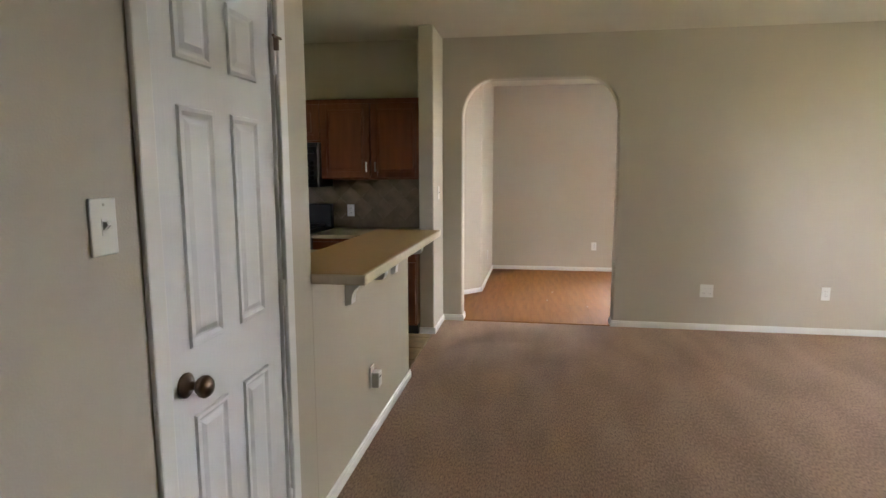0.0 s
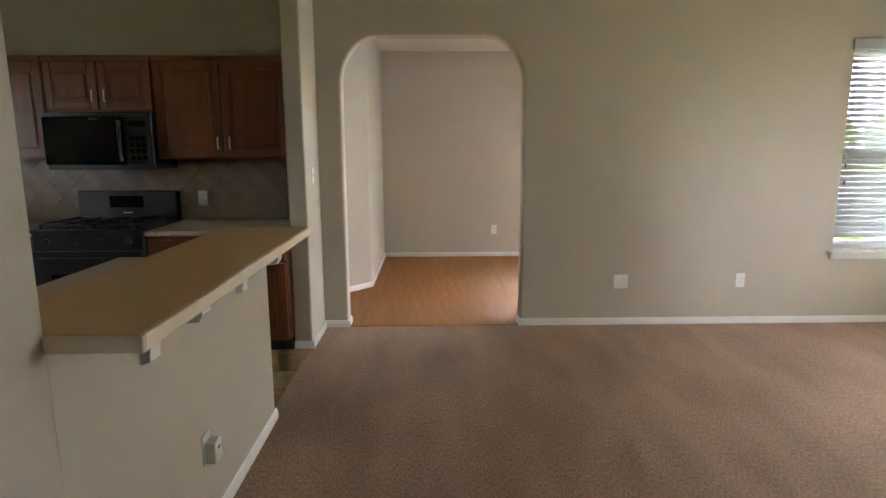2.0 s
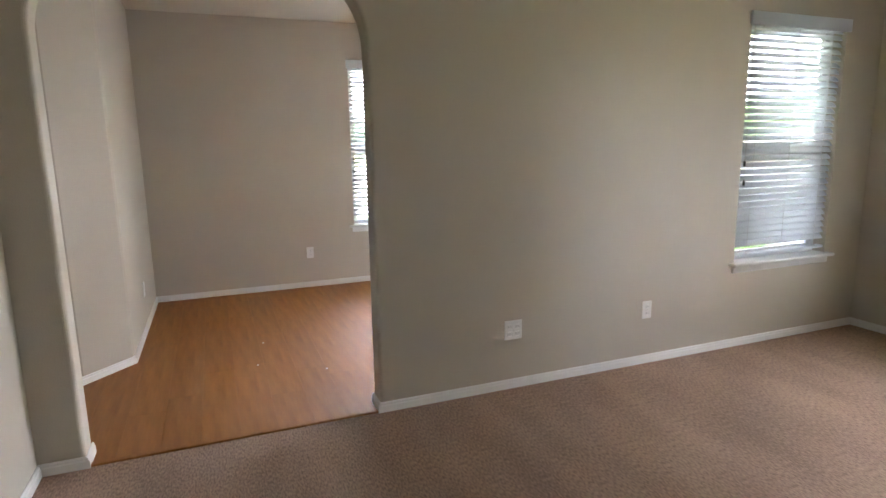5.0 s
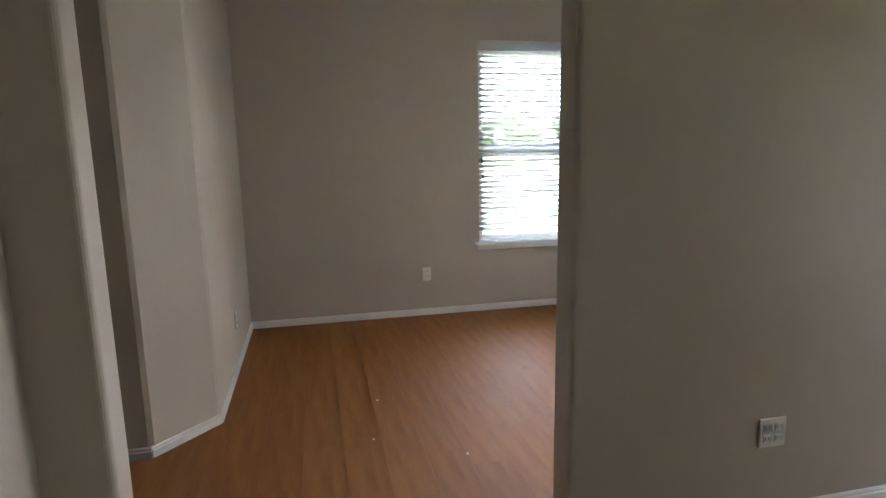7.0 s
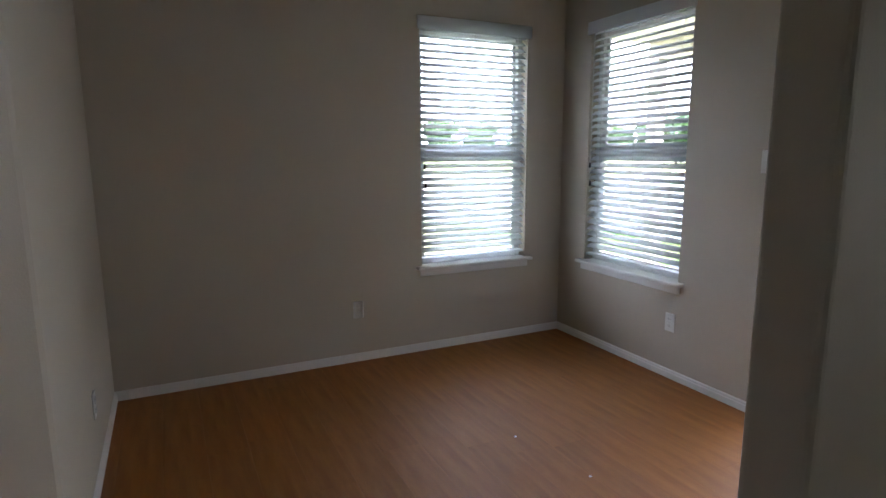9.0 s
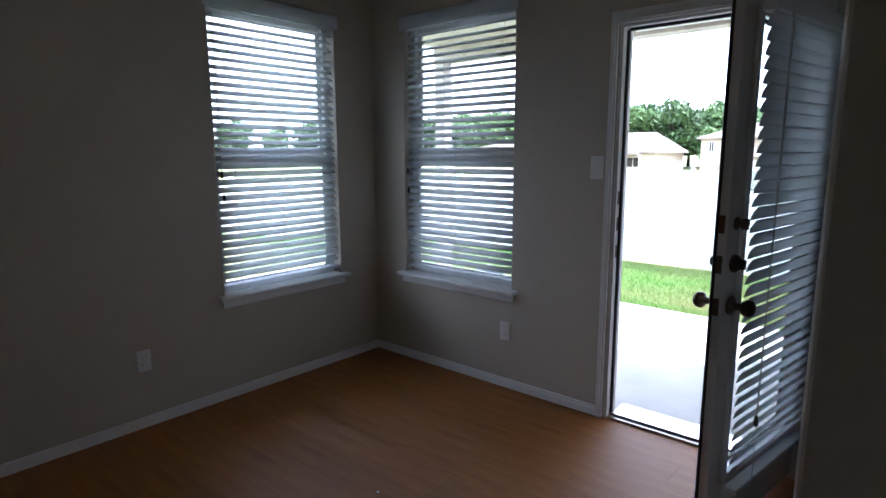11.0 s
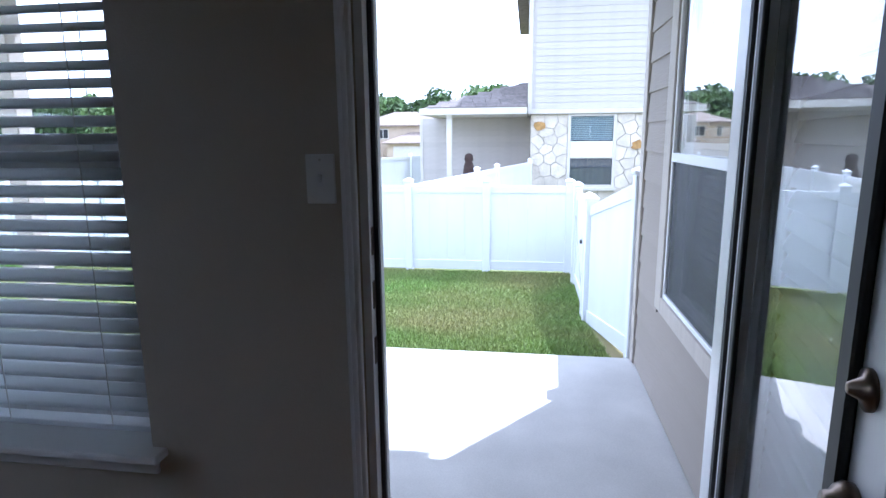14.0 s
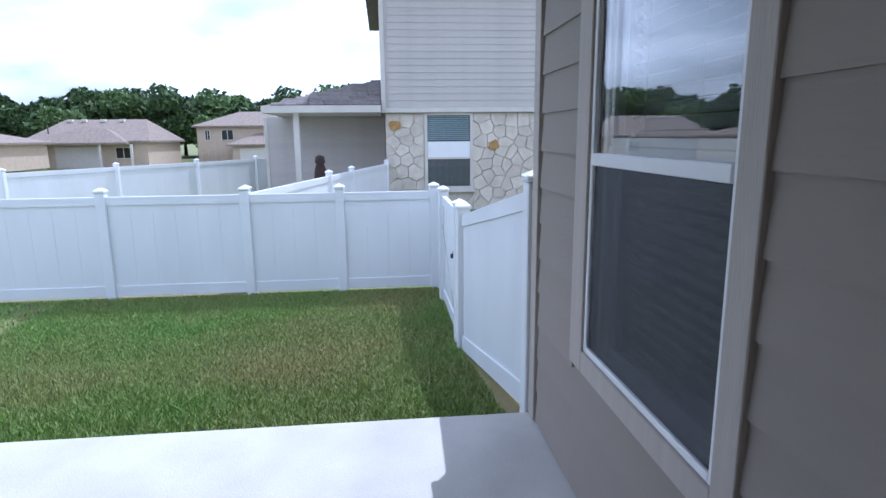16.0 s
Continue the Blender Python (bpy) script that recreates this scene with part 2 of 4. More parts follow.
def arch_wall():
    """Wall with an arched passage, and a window opening further along."""
    r = 0.29
    x0, x1 = -3.2, XH
    w0, w1, wz0, wz1 = 5.06, 5.97, 0.61, 2.23
    pts = [(x0, 0), (A0, 0)]
    for i in range(13):
        a = math.pi - i / 12 * math.pi / 2
        pts.append((A0 + r + r * math.cos(a), ATOP - r * 1.2 + r * 1.2 * math.sin(a)))
    for i in range(13):
        a = math.pi / 2 - i / 12 * math.pi / 2
        pts.append((A1 - r + r * math.cos(a), ATOP - r * 1.2 + r * 1.2 * math.sin(a)))
    pts += [(A1, 0), (w0, 0), (w0, H), (x0, H)]
    bm = prism(pts, YA, YB, "y")
    edges = [e for e in bm.edges if all(abs(v.co.y - e.verts[0].co.y) < 1e-6 for v in e.verts) and all(A0 - 0.01 < v.co.x < A1 + 0.01 and v.co.z < ATOP + 0.01 for v in e.verts)]
    bmesh.ops.bevel(bm, geom=edges, offset=0.02, segments=4, affect="EDGES", profile=0.5)
    for a, b in (((w0, YA, 0), (w1, YB, wz0)), ((w0, YA, wz1), (w1, YB, H)), ((w1, YA, 0), (x1, YB, H))):
        box(bm, a, b)
    return bm


struct("wall_arch", arch_wall(), WALL, "greige textured wall with a rounded archway", "wall")
struct("wall_dining_north", boxes(((1.0, YN, -0.3), (3.10, YN + 0.15, H)), ((3.96, YN, -0.3), (XO, YN + 0.15, H)), ((3.10, YN, -0.3), (3.96, YN + 0.15, 0.62)), ((3.10, YN, 2.27), (3.96, YN + 0.15, H))), WALL, "greige painted wall with a window opening", "wall")
struct("wall_dining_east", boxes(((XE, YB, -0.3), (XO, DY0, H)), ((XE, DY0, 2.06), (XO, DY1, H)), ((XE, DY1, -0.3), (XO, 7.90, H)), ((XE, 7.90, -0.3), (XO, 8.785, 0.62)), ((XE, 7.90, 2.27), (XO, 8.785, H)), ((XE, 8.785, -0.3), (XO, YN, H))), WALL, "greige painted wall with a door and a window opening", "wall")
blk = prism([(-1.6, 7.10), (0.87, 7.10), (0.895, 7.11), (1.14, 7.375), (1.15, 7.40), (1.15, YN), (1.0, YN), (1.0, 7.5), (0.8, 7.25), (-1.6, 7.25)], 0, H)
struct("wall_dining_west", blk, WALL, "greige wall with a clipped corner", "wall")
struct("wall_passage_end", B((-1.75, YB, 0), (-1.6, 7.25, H)), WALL)
struct("wall_column", B((0.78, 5.49, 0), (0.91, YA, H), 0.012, 3), WALL, "greige wall stub beside the kitchen", "wall")
struct("wall_pantry", boxes(((0.79, 1.20, 0), (0.93, 1.755, H)), ((0.79, 2.405, 0), (0.93, 2.66, H)), ((0.79, 1.755, 2.05), (0.93, 2.405, H)), ((-0.3, 1.42, 0), (0.79, 1.54, H)), ((-0.3, 2.54, 0), (0.79, 2.66, H)), ((-0.42, 1.42, 0), (-0.3, 2.66, H))), WALL, "greige wall round the pantry", "wall")
struct("wall_bar", B((0.79, 2.66, 0), (0.93, 4.37, 1.003), 0.006, 2), WALL, "greige half wall under the breakfast bar", "wall")
# The gap at y 3.3-4.1 is out of view, added for the fill lamp.
struct("wall_living_east", boxes(((6.35, -2.6, 0), (XH, 3.3, H)), ((6.35, 3.3, 0), (XH, 4.1, 0.75)), ((6.35, 3.3, 2.1), (XH, 4.1, H)), ((6.35, 4.1, 0), (XH, 4.55, H)), ((6.35, 5.40, 0), (XH, YA, H)), ((6.35, 4.55, 0), (XH, 5.40, 0.62)), ((6.35, 4.55, 2.23), (XH, 5.40, H))), WALL, "greige painted wall with a window opening", "wall")
struct("wall_living_south", B((-3.2, -2.72, 0), (XH, -2.6, H)), WALL)
# The gap at y 3.0-3.4 is unseen, added to let daylight reach the kitchen.
struct("wall_west", boxes(((-3.32, -2.72, 0), (-3.2, 3.0, H)), ((-3.32, 3.0, 0), (-3.2, 3.4, 1.2)), ((-3.32, 3.0, 2.0), (-3.2, 3.4, H)), ((-3.32, 3.4, 0), (-3.2, 6.14, H))), WALL)
struct("ceiling", boxes(((-3.32, -2.72, H), (XH, YB, H + 0.12)), ((-1.75, YB, H), (XO, YN + 0.15, H + 0.12))), CEIL, "beige textured ceiling", "ceiling")


def baseboard(name, x0, y0, x1, y1, nx, ny):
    """A stepped baseboard along a wall, standing out by (nx, ny)."""
    d = Vector((x1 - x0, y1 - y0, 0))
    bm = bmesh.new()
    prof = [(0, 0), (0.014, 0), (0.014, 0.036), (0.010, 0.041), (0.010, 0.050), (0.004, 0.056), (0, 0.056)]
    a = [bm.verts.new((x0 + nx * u, y0 + ny * u, v)) for u, v in prof]
    b = [bm.verts.new((x1 + nx * u, y1 + ny * u, v)) for u, v in prof]
    bm.faces.new(a), bm.faces.new(b)
    for i in range(len(prof)):
        j = (i + 1) % len(prof)
        bm.faces.new((a[i], a[j], b[j], b[i]))
    bmesh.ops.recalc_face_normals(bm, faces=bm.faces[:])
    return struct(name, bm, TRIM, "white painted baseboard", "baseboard")


q = 2 ** -0.5
for run in ((0.91, YA, A0, YA, 0, -1), (A1, YA, 6.35, YA, 0, -1), (A0, YA - 0.014, A0, YB, 1, 0), (A1, YA - 0.014, A1, YB, -1, 0), (0.91, 5.476, 0.91, YA - 0.014, 1, 0), (0.78, 5.49, 0.924, 5.49, 0, -1),
            (0.93, 2.47, 0.93, 4.384, 1, 0), (0.79, 4.37, 0.93, 4.37, 0, 1), (0.93, 1.20, 0.93, 1.69, 1, 0), (1.15, 7.395, 1.15, YN, 1, 0), (0.88, 7.10, 1.15, 7.395, q, -q), (-1.6, 7.10, 0.885, 7.10, 0, -1),
            (1.15, YN, XE, YN, 0, -1), (XE, DY1 + 0.042, XE, YN - 0.014, -1, 0), (XE, YB, XE, DY0 - 0.065, -1, 0), (A1, YB, XE, YB, 0, 1), (6.35, -2.6, 6.35, YA, -1, 0)):
    baseboard("baseboard", *run)

# ---- windows and blinds (built in a frame of their own: x along the wall, y to the outdoors, z up) ----
BL_SLAT = {}


def window(name, m, w, z0, z1, depth, label):
    """A single-hung vinyl window set in the outer half of the wall."""
    t = thing(name, label, "window", "windows", m, "structure")
    y0, y1 = depth - 0.075, depth - 0.01
    f = 0.035
    zm = (z0 + z1) / 2 - 0.05
    part("window_frame", boxes(((0, y0, z0), (f, y1, z1)), ((w - f, y0, z0), (w, y1, z1)), ((f, y0, z1 - f), (w - f, y1, z1)), ((f, y0, z0), (w - f, y1, z0 + f)), bev=0.004), VINYLW, t)
    part("meeting_rail", B((f, y0 - 0.006, zm - 0.022), (w - f, y1 - 0.004, zm + 0.022), 0.004), VINYLW, t)
    for n, a, b, y in (("lower_sash", z0 + f, zm - 0.022, y0 + 0.012), ("upper_sash", zm + 0.022, z1 - f, y0 + 0.035)):
        s = part(n, boxes(((f, y, a), (f + 0.025, y + 0.02, b)), ((w - f - 0.025, y, a), (w - f, y + 0.02, b)), ((f + 0.025, y, a), (w - f - 0.025, y + 0.02, a + 0.025)), ((f + 0.025, y, b - 0.025), (w - f - 0.025, y + 0.02, b))), VINYLW, t)
        g = part("pane", B((f + 0.02, y + 0.008, a + 0.02), (w - f - 0.02, y + 0.012, b - 0.02)), GLASS, s)
        g.visible_shadow = False
    part("window_sill", B((-0.045, -0.055, z0 - 0.022), (w + 0.045, y0 + 0.004, z0 + 0.002), 0.007, 2), TRIM, t, "white painted wooden sill")
    part("apron", B((-0.02, -0.018, z0 - 0.072), (w + 0.02, -0.001, z0 - 0.0225), 0.006, 2), TRIM, t)
    return t


def slat_mesh(w, tilt, depth=0.050):
    key = (round(w, 3), tilt)
    if key not in BL_SLAT:
        bm = bmesh.new()
        rows = []
        n = 4
        for side in (0.0, -0.0028):
            for i in range(n + 1):
                u = i / n - 0.5
                y, z = u * depth, 0.004 * (1 - 4 * u * u) + side
                c, s = math.cos(tilt), math.sin(tilt)
                rows.append([bm.verts.new((x, y * c - z * s, y * s + z * c)) for x in (0, w)])
        for k in (0, n + 1):
            for i in range(n):
                bm.faces.new((rows[k + i][0], rows[k + i][1], rows[k + i + 1][1], rows[k + i + 1][0])).smooth = True
        for i, j in ((0, n + 1), (n, 2 * n + 1)):
            bm.faces.new((rows[i][0], rows[i][1], rows[j][1], rows[j][0]))
        for e in (0, 1):
            bm.faces.new([rows[i][e] for i in range(n + 1)] + [rows[i][e] for i in range(2 * n + 1, n, -1)])
        bmesh.ops.recalc_face_normals(bm, faces=bm.faces[:])
        BL_SLAT[key] = mesh_of("slat", bm, BLIND)
    return BL_SLAT[key]


def blind(m, w, ztop, zbot, tilt, label, valance=0.085, pitch=0.0455, y=0.035, cords=True, over=0.02):
    """A horizontal slatted blind."""
    t = thing("window_blind", label, "blind", "window blinds", m)
    part("valance", B((-over, y - 0.058, ztop - valance), (w + over, y - 0.042, ztop), 0.005, 2), BLIND, t, "white moulded valance")
    part("headrail", B((0.006, y - 0.038, ztop - 0.05), (w - 0.006, y + 0.02, ztop - 0.008), 0.003), BLIND, t)
    z = ztop - valance + 0.01
    me = slat_mesh(w - 0.012, tilt)
    k = 0
    while z > zbot + 0.05:
        piece("slat", me, t, pose(0.006, y, z, random.uniform(-1.6, 1.6), random.uniform(-0.12, 0.12), 0))
        z -= pitch
        k += 1
    part("bottom_rail", B((0.006, y - 0.026, zbot + 0.008), (w - 0.006, y + 0.026, zbot + 0.026), 0.004, 2), BLIND, t)
    for x in (0.12, w / 2, w - 0.12):
        part("ladder_cord", boxes(((x - 0.001, y - 0.028, zbot + 0.02), (x + 0.001, y - 0.026, ztop - 0.06)), ((x - 0.001, y + 0.026, zbot + 0.02), (x + 0.001, y + 0.028, ztop - 0.06))), CORD, t)
    if cords:
        for x, z in ((0.03, (ztop + zbot) / 2 - 0.14), (0.036, (ztop + zbot) / 2 - 0.27)):
            c = part("pull_cord", B((x - 0.0012, y - 0.036, z), (x + 0.0012, y - 0.034, ztop - 0.07)), CORD, t)
            part("tassel", lathe([(0.003, 0.0), (0.007, -0.008), (0.0085, -0.034), (0.005, -0.04)], at=(x, y - 0.036, z), n=10), DARK, c, "dark cord tassel")
    return t


m_a = pose(3.10, YN, 0)
window("window_1", m_a, 0.86, 0.62, 2.27, 0.15, "white vinyl single-hung window with a wooden sill")
blind(m_a, 0.86, 2.305, 0.65, radians(36), "white slatted blind lowered over the dining window")
m_b = pose(XE, 8.785, 0, 0, 0, -90)
window("window_2", m_b, 0.885, 0.62, 2.27, 0.15, "white vinyl single-hung window with a wooden sill")
blind(m_b, 0.885, 2.305, 0.65, radians(33), "white slatted blind lowered, slats half open")
m_l = pose(5.06, YA, 0)
window("window_3", m_l, 0.91, 0.61, 2.23, 0.165, "white vinyl single-hung window facing the patio")
blind(m_l, 0.91, 2.265, 0.64, radians(48), "white slatted blind lowered, slats nearly closed")
m_e = pose(6.35, 5.40, 0, 0, 0, -90)
window("window_4", m_e, 0.85, 0.62, 2.23, 0.40, "white vinyl single-hung window in the living room")
blind(m_e, 0.85, 2.265, 0.65, radians(40), "white slatted blind lowered, slats half open")


# ---- doors ----
def panel_door(m, w, h):
    """Six-panel interior door in its casing; x along the wall, y into the wall."""
    t = thing("door_1", "white six-panel pantry door, closed, with bronze knob", "door", "", m, "structure")
    leaf = bmesh.new()
    box(leaf, (0, 0.012, 0.012), (w, 0.045, h))
    lf = part("leaf", leaf, DOORP, t)
    st, mid = 0.105, 0.09
    pw = (w - 2 * st - mid) / 2
    for x in (st, st + pw + mid):
        for z0, z1 in ((0.24, 0.80), (0.98, 1.60), (1.71, 1.91)):
            bm = bmesh.new()
            x1, a = x + pw, 0.022
            ring = [[(x, 0.0115, z0), (x1, 0.0115, z0), (x1, 0.0115, z1), (x, 0.0115, z1)]]
            for d, y in ((0.004, 0.0045), (0.014, 0.0045), (0.024, 0.0112), (0.030, 0.0112), (0.045, 0.0055)):
                ring.append([(x + d, y, z0 + d), (x1 - d, y, z0 + d), (x1 - d, y, z1 - d), (x + d, y, z1 - d)])
            vs = [[bm.verts.new(p) for p in r] for r in ring]
            for p, q2 in zip(vs, vs[1:]):
                for i in range(4):
                    bm.faces.new((p[i], p[(i + 1) % 4], q2[(i + 1) % 4], q2[i]))
            bm.faces.new(vs[-1])
            bmesh.ops.recalc_face_normals(bm, faces=bm.faces[:])
            part("panel", bm, DOORP, lf)
    c = 0.06
    for a, b in (((-c - 0.01, -0.016, 0), (-0.012, 0, h + 0.07)), ((w + 0.012, -0.016, 0), (w + 0.01 + c, 0, h + 0.07)), ((-0.012, -0.016, h + 0.012), (w + 0.012, 0, h + 0.07))):
        bm = B(a, b, 0.005, 2)
        part("casing", bm, TRIM, t)
    for x in (-0.012, w + 0.003):
        part("jamb", B((x, 0.0, 0), (x + 0.009, 0.11, h + 0.01)), TRIM, t)
    part("jamb", B((-0.003, 0.0, h + 0.003), (w + 0.003, 0.11, h + 0.012)), TRIM, t)
    kn = part("knob", lathe([(0.032, 0.0), (0.033, 0.006), (0.026, 0.012), (0.012, 0.016), (0.011, 0.032), (0.020, 0.038), (0.028, 0.048), (0.029, 0.060), (0.022, 0.070), (0.006, 0.074)], "y", (0, 0, 0), 24), BRONZE, lf, "antique bronze door knob")
    kn.matrix_basis = pose(0.075, 0.012, 0.895, 0, 0, 180)
    for z in (0.25, 1.02, 1.80):
        part("hinge", lathe([(0.006, -0.045), (0.006, 0.045)], at=(w + 0.002, -0.004, z), n=10), TRIM, t, "painted hinge")
    part("hinge_pin_stop", boxes(((w - 0.03, -0.022, 1.868), (w + 0.03, -0.012, 1.876)), ((w - 0.004, -0.022, 1.83), (w + 0.006, -0.004, 1.875)), bev=0.002), BRONZE, t, "bronze hinge-pin door stop")
    return t


# wall x runs along +y here, so the frame is turned by 90 degrees
panel_door(pose(0.93, 1.765, 0, 0, 0, 90), 0.63, 2.03)

DOOR_W, DOOR_H = 0.835, 2.02


def patio_frame():
    t = thing("door_2", "white patio door frame standing open, bright sill", "door", "", pose(XE, 0, 0), "structure")
    y0, y1, d = DY0, DY1, XO - XE
    part("jamb", B((-0.002, y0, 0), (d + 0.006, y0 + 0.02, 2.06)), TRIM, t)
    part("jamb", B((-0.002, y1 - 0.02, 0), (d - 0.04, y1, 2.06)), TRIM, t)
    part("jamb", B((-0.002, y0 + 0.02, 2.04), (d + 0.006, y1 - 0.02, 2.06)), TRIM, t)
    part("stop", boxes(((0.05, y1 - 0.034, 0), (0.075, y1 - 0.0202, 2.04)), ((0.05, y0 + 0.0202, 0), (0.075, y0 + 0.034, 2.04))), TRIM, t)
    part("weather_strip", boxes(((0.036, y1 - 0.033, 0.02), (0.0495, y1 - 0.0202, 2.03)), ((0.036, y0 + 0.0202, 0.02), (0.0495, y0 + 0.033, 2.03)), ((0.036, y0 + 0.034, 2.026), (0.0495, y1 - 0.034, 2.0395))), SEAL, t, "dark weather strip")
    c = 0.062
    for a, b in (((-0.017, y1 + 0.004, 0), (-0.0005, y1 + c - 0.020, 2.115)), ((-0.017, y0 - c, 0), (-0.0005, y0 - 0.004, 2.115)), ((-0.017, y0 - 0.004, 2.055), (-0.0005, y1 + 0.004, 2.115))):
        part("casing", B(a, b, 0.005, 2), TRIM, t)
        a2 = (a[0] - 0.006, a[1] + 0.012 if b[1] - a[1] < 0.2 else a[1], a[2] if b[2] - a[2] > 1 else a[2] + 0.012)
        b2 = (a[0] + 0.001, b[1] - 0.012 if b[1] - a[1] < 0.2 else b[1], b[2] - 0.012)
        part("casing_bead", B(a2, b2, 0.004, 2), TRIM, t)
    part("sill", boxes(((0.0, y0 + 0.02, -0.03), (d + 0.07, y1 - 0.02, 0.012)), ((0.03, y0 + 0.02, 0.012), (0.06, y1 - 0.02, 0.024)), bev=0.003), STEEL, t, "aluminium door sill")
    for z in (0.925, 1.07, 1.205):
        part("strike_plate", B((0.012, y1 - 0.0225, z - 0.035), (0.034, y1 - 0.0198, z + 0.035), 0.001), BRONZE, t, "dark bronze strike plate")
    part("exterior_trim", boxes(((d + 0.0005, y1 + 0.025, 0), (d + 0.020, y1 + 0.10, 2.12)), ((d + 0.0065, y0 - 0.08, 0), (d + 0.026, y0 + 0.005, 2.12)), ((d + 0.0065, y0 + 0.005, 2.045), (d + 0.026, y1 - 0.003, 2.12)), bev=0.004), XTRIM, t)
    return t


patio_frame()
OPEN = 80.5


def patio_door(m):
    """Full-lite door; x from the hinge to the free edge, y to the outdoors side when shut."""
    t = thing("patio_door", "white full-glass patio door standing open with slatted blind", "door", "", m)
    w, h, th = DOOR_W, DOOR_H, 0.044
    s, g0, g1 = 0.108, 0.27, h - 0.14
    part("leaf", boxes(((0, 0, 0.015), (s, th, h)), ((w - s, 0, 0.015), (w, th, h)), ((s, 0, 0.015), (w - s, th, g0)), ((s, 0, g1), (w - s, th, h)), bev=0.002), DOORP, t)
    for y in (-0.012, th):
        part("glass_frame", boxes(((s - 0.025, y, g0 - 0.025), (s + 0.012, y + 0.012, g1 + 0.025)), ((w - s - 0.012, y, g0 - 0.025), (w - s + 0.025, y + 0.012, g1 + 0.025)), ((s + 0.012, y, g0 - 0.025), (w - s - 0.012, y + 0.012, g0 + 0.012)), ((s + 0.012, y, g1 - 0.012), (w - s - 0.012, y + 0.012, g1 + 0.025)), bev=0.003), TRIM if y > 0 else SEAL, t, "" if y > 0 else "dark bronze outer glazing frame")
    g = part("pane", B((s + 0.005, 0.018, g0 + 0.005), (w - s - 0.005, 0.026, g1 - 0.005)), GLASS, t)
    g.visible_shadow = False
    part("edge_seal", B((w, 0.004, 0.02), (w + 0.003, 0.014, h - 0.005)), SEAL, t)
    prof = [(0.033, 0.0), (0.034, 0.006), (0.024, 0.014), (0.013, 0.018), (0.012, 0.036), (0.022, 0.042), (0.029, 0.052), (0.029, 0.066), (0.022, 0.076), (0.006, 0.079)]
    bolt = [(0.030, 0.0), (0.031, 0.008), (0.026, 0.016), (0.020, 0.020), (0.018, 0.028), (0.004, 0.029)]
    for z, p, n in ((0.925, prof, "knob"), (1.07, bolt, "deadbolt"), (1.205, [(0.022, 0.0), (0.022, 0.005), (0.012, 0.008), (0.006, 0.02), (0.002, 0.021)], "latch")):
        for side in (0, 1):
            k = part(n, lathe(p, "y", n=22), BRONZE, t, "dark bronze " + n)
            k.matrix_basis = pose(w - 0.06, th if side else 0, z, 0, 0, 0 if side else 180)
            if n != "knob" and side:
                part("thumb_turn", B((-0.006, 0.015, -0.018), (0.006, 0.042, 0.018), 0.004, 2), BRONZE, k)
        part("latch_plate", B((w, 0.010, z - 0.03), (w + 0.002, 0.034, z + 0.03), 0.0005), BRONZE, t)
    for z in (0.25, 1.02, 1.78):
        part("hinge", lathe([(0.007, -0.05), (0.007, 0.05)], at=(-0.004, th + 0.006, z), n=10), STEEL, t, "steel hinge")
    b = s - 0.04
    part("blind_valance", B((b, th + 0.02, g1 - 0.01), (w - b, th + 0.075, g1 + 0.05), 0.006, 2), BLIND, t, "white blind headrail fixed to the door")
    me = slat_mesh(w - 2 * b - 0.02, radians(66))
    z = g1 - 0.03
    while z > g0 + 0.02:
        piece("slat", me, t, pose(b + 0.01, th + 0.045, z, random.uniform(-2, 2), 0, 0))
        z -= 0.0435
    part("bottom_rail", B((b + 0.01, th + 0.02, g0 - 0.03), (w - b - 0.01, th + 0.065, g0 - 0.012), 0.004, 2), BLIND, t)
    for x in (b + 0.12, w - b - 0.12):
        part("ladder_cord", B((x - 0.001, th + 0.071, g0 - 0.02), (x + 0.001, th + 0.073, g1)), CORD, t)
    part("pull_cord", B((w - b - 0.10, th + 0.075, g0 + 0.25), (w - b - 0.0975, th + 0.078, g1)), CORD, t)
    part("tassel", lathe([(0.003, 0.0), (0.007, -0.008), (0.0085, -0.034), (0.005, -0.04)], at=(w - b - 0.099, th + 0.077, g0 + 0.25), n=10), DARK, t, "dark cord tassel")
    return t


# shut, the leaf runs along +y with the room at +y of its own frame; it swings into the room by OPEN degrees
patio_door(pose(XE + 0.030, DY0 + 0.026, 0, 0, 0, 90 + OPEN))


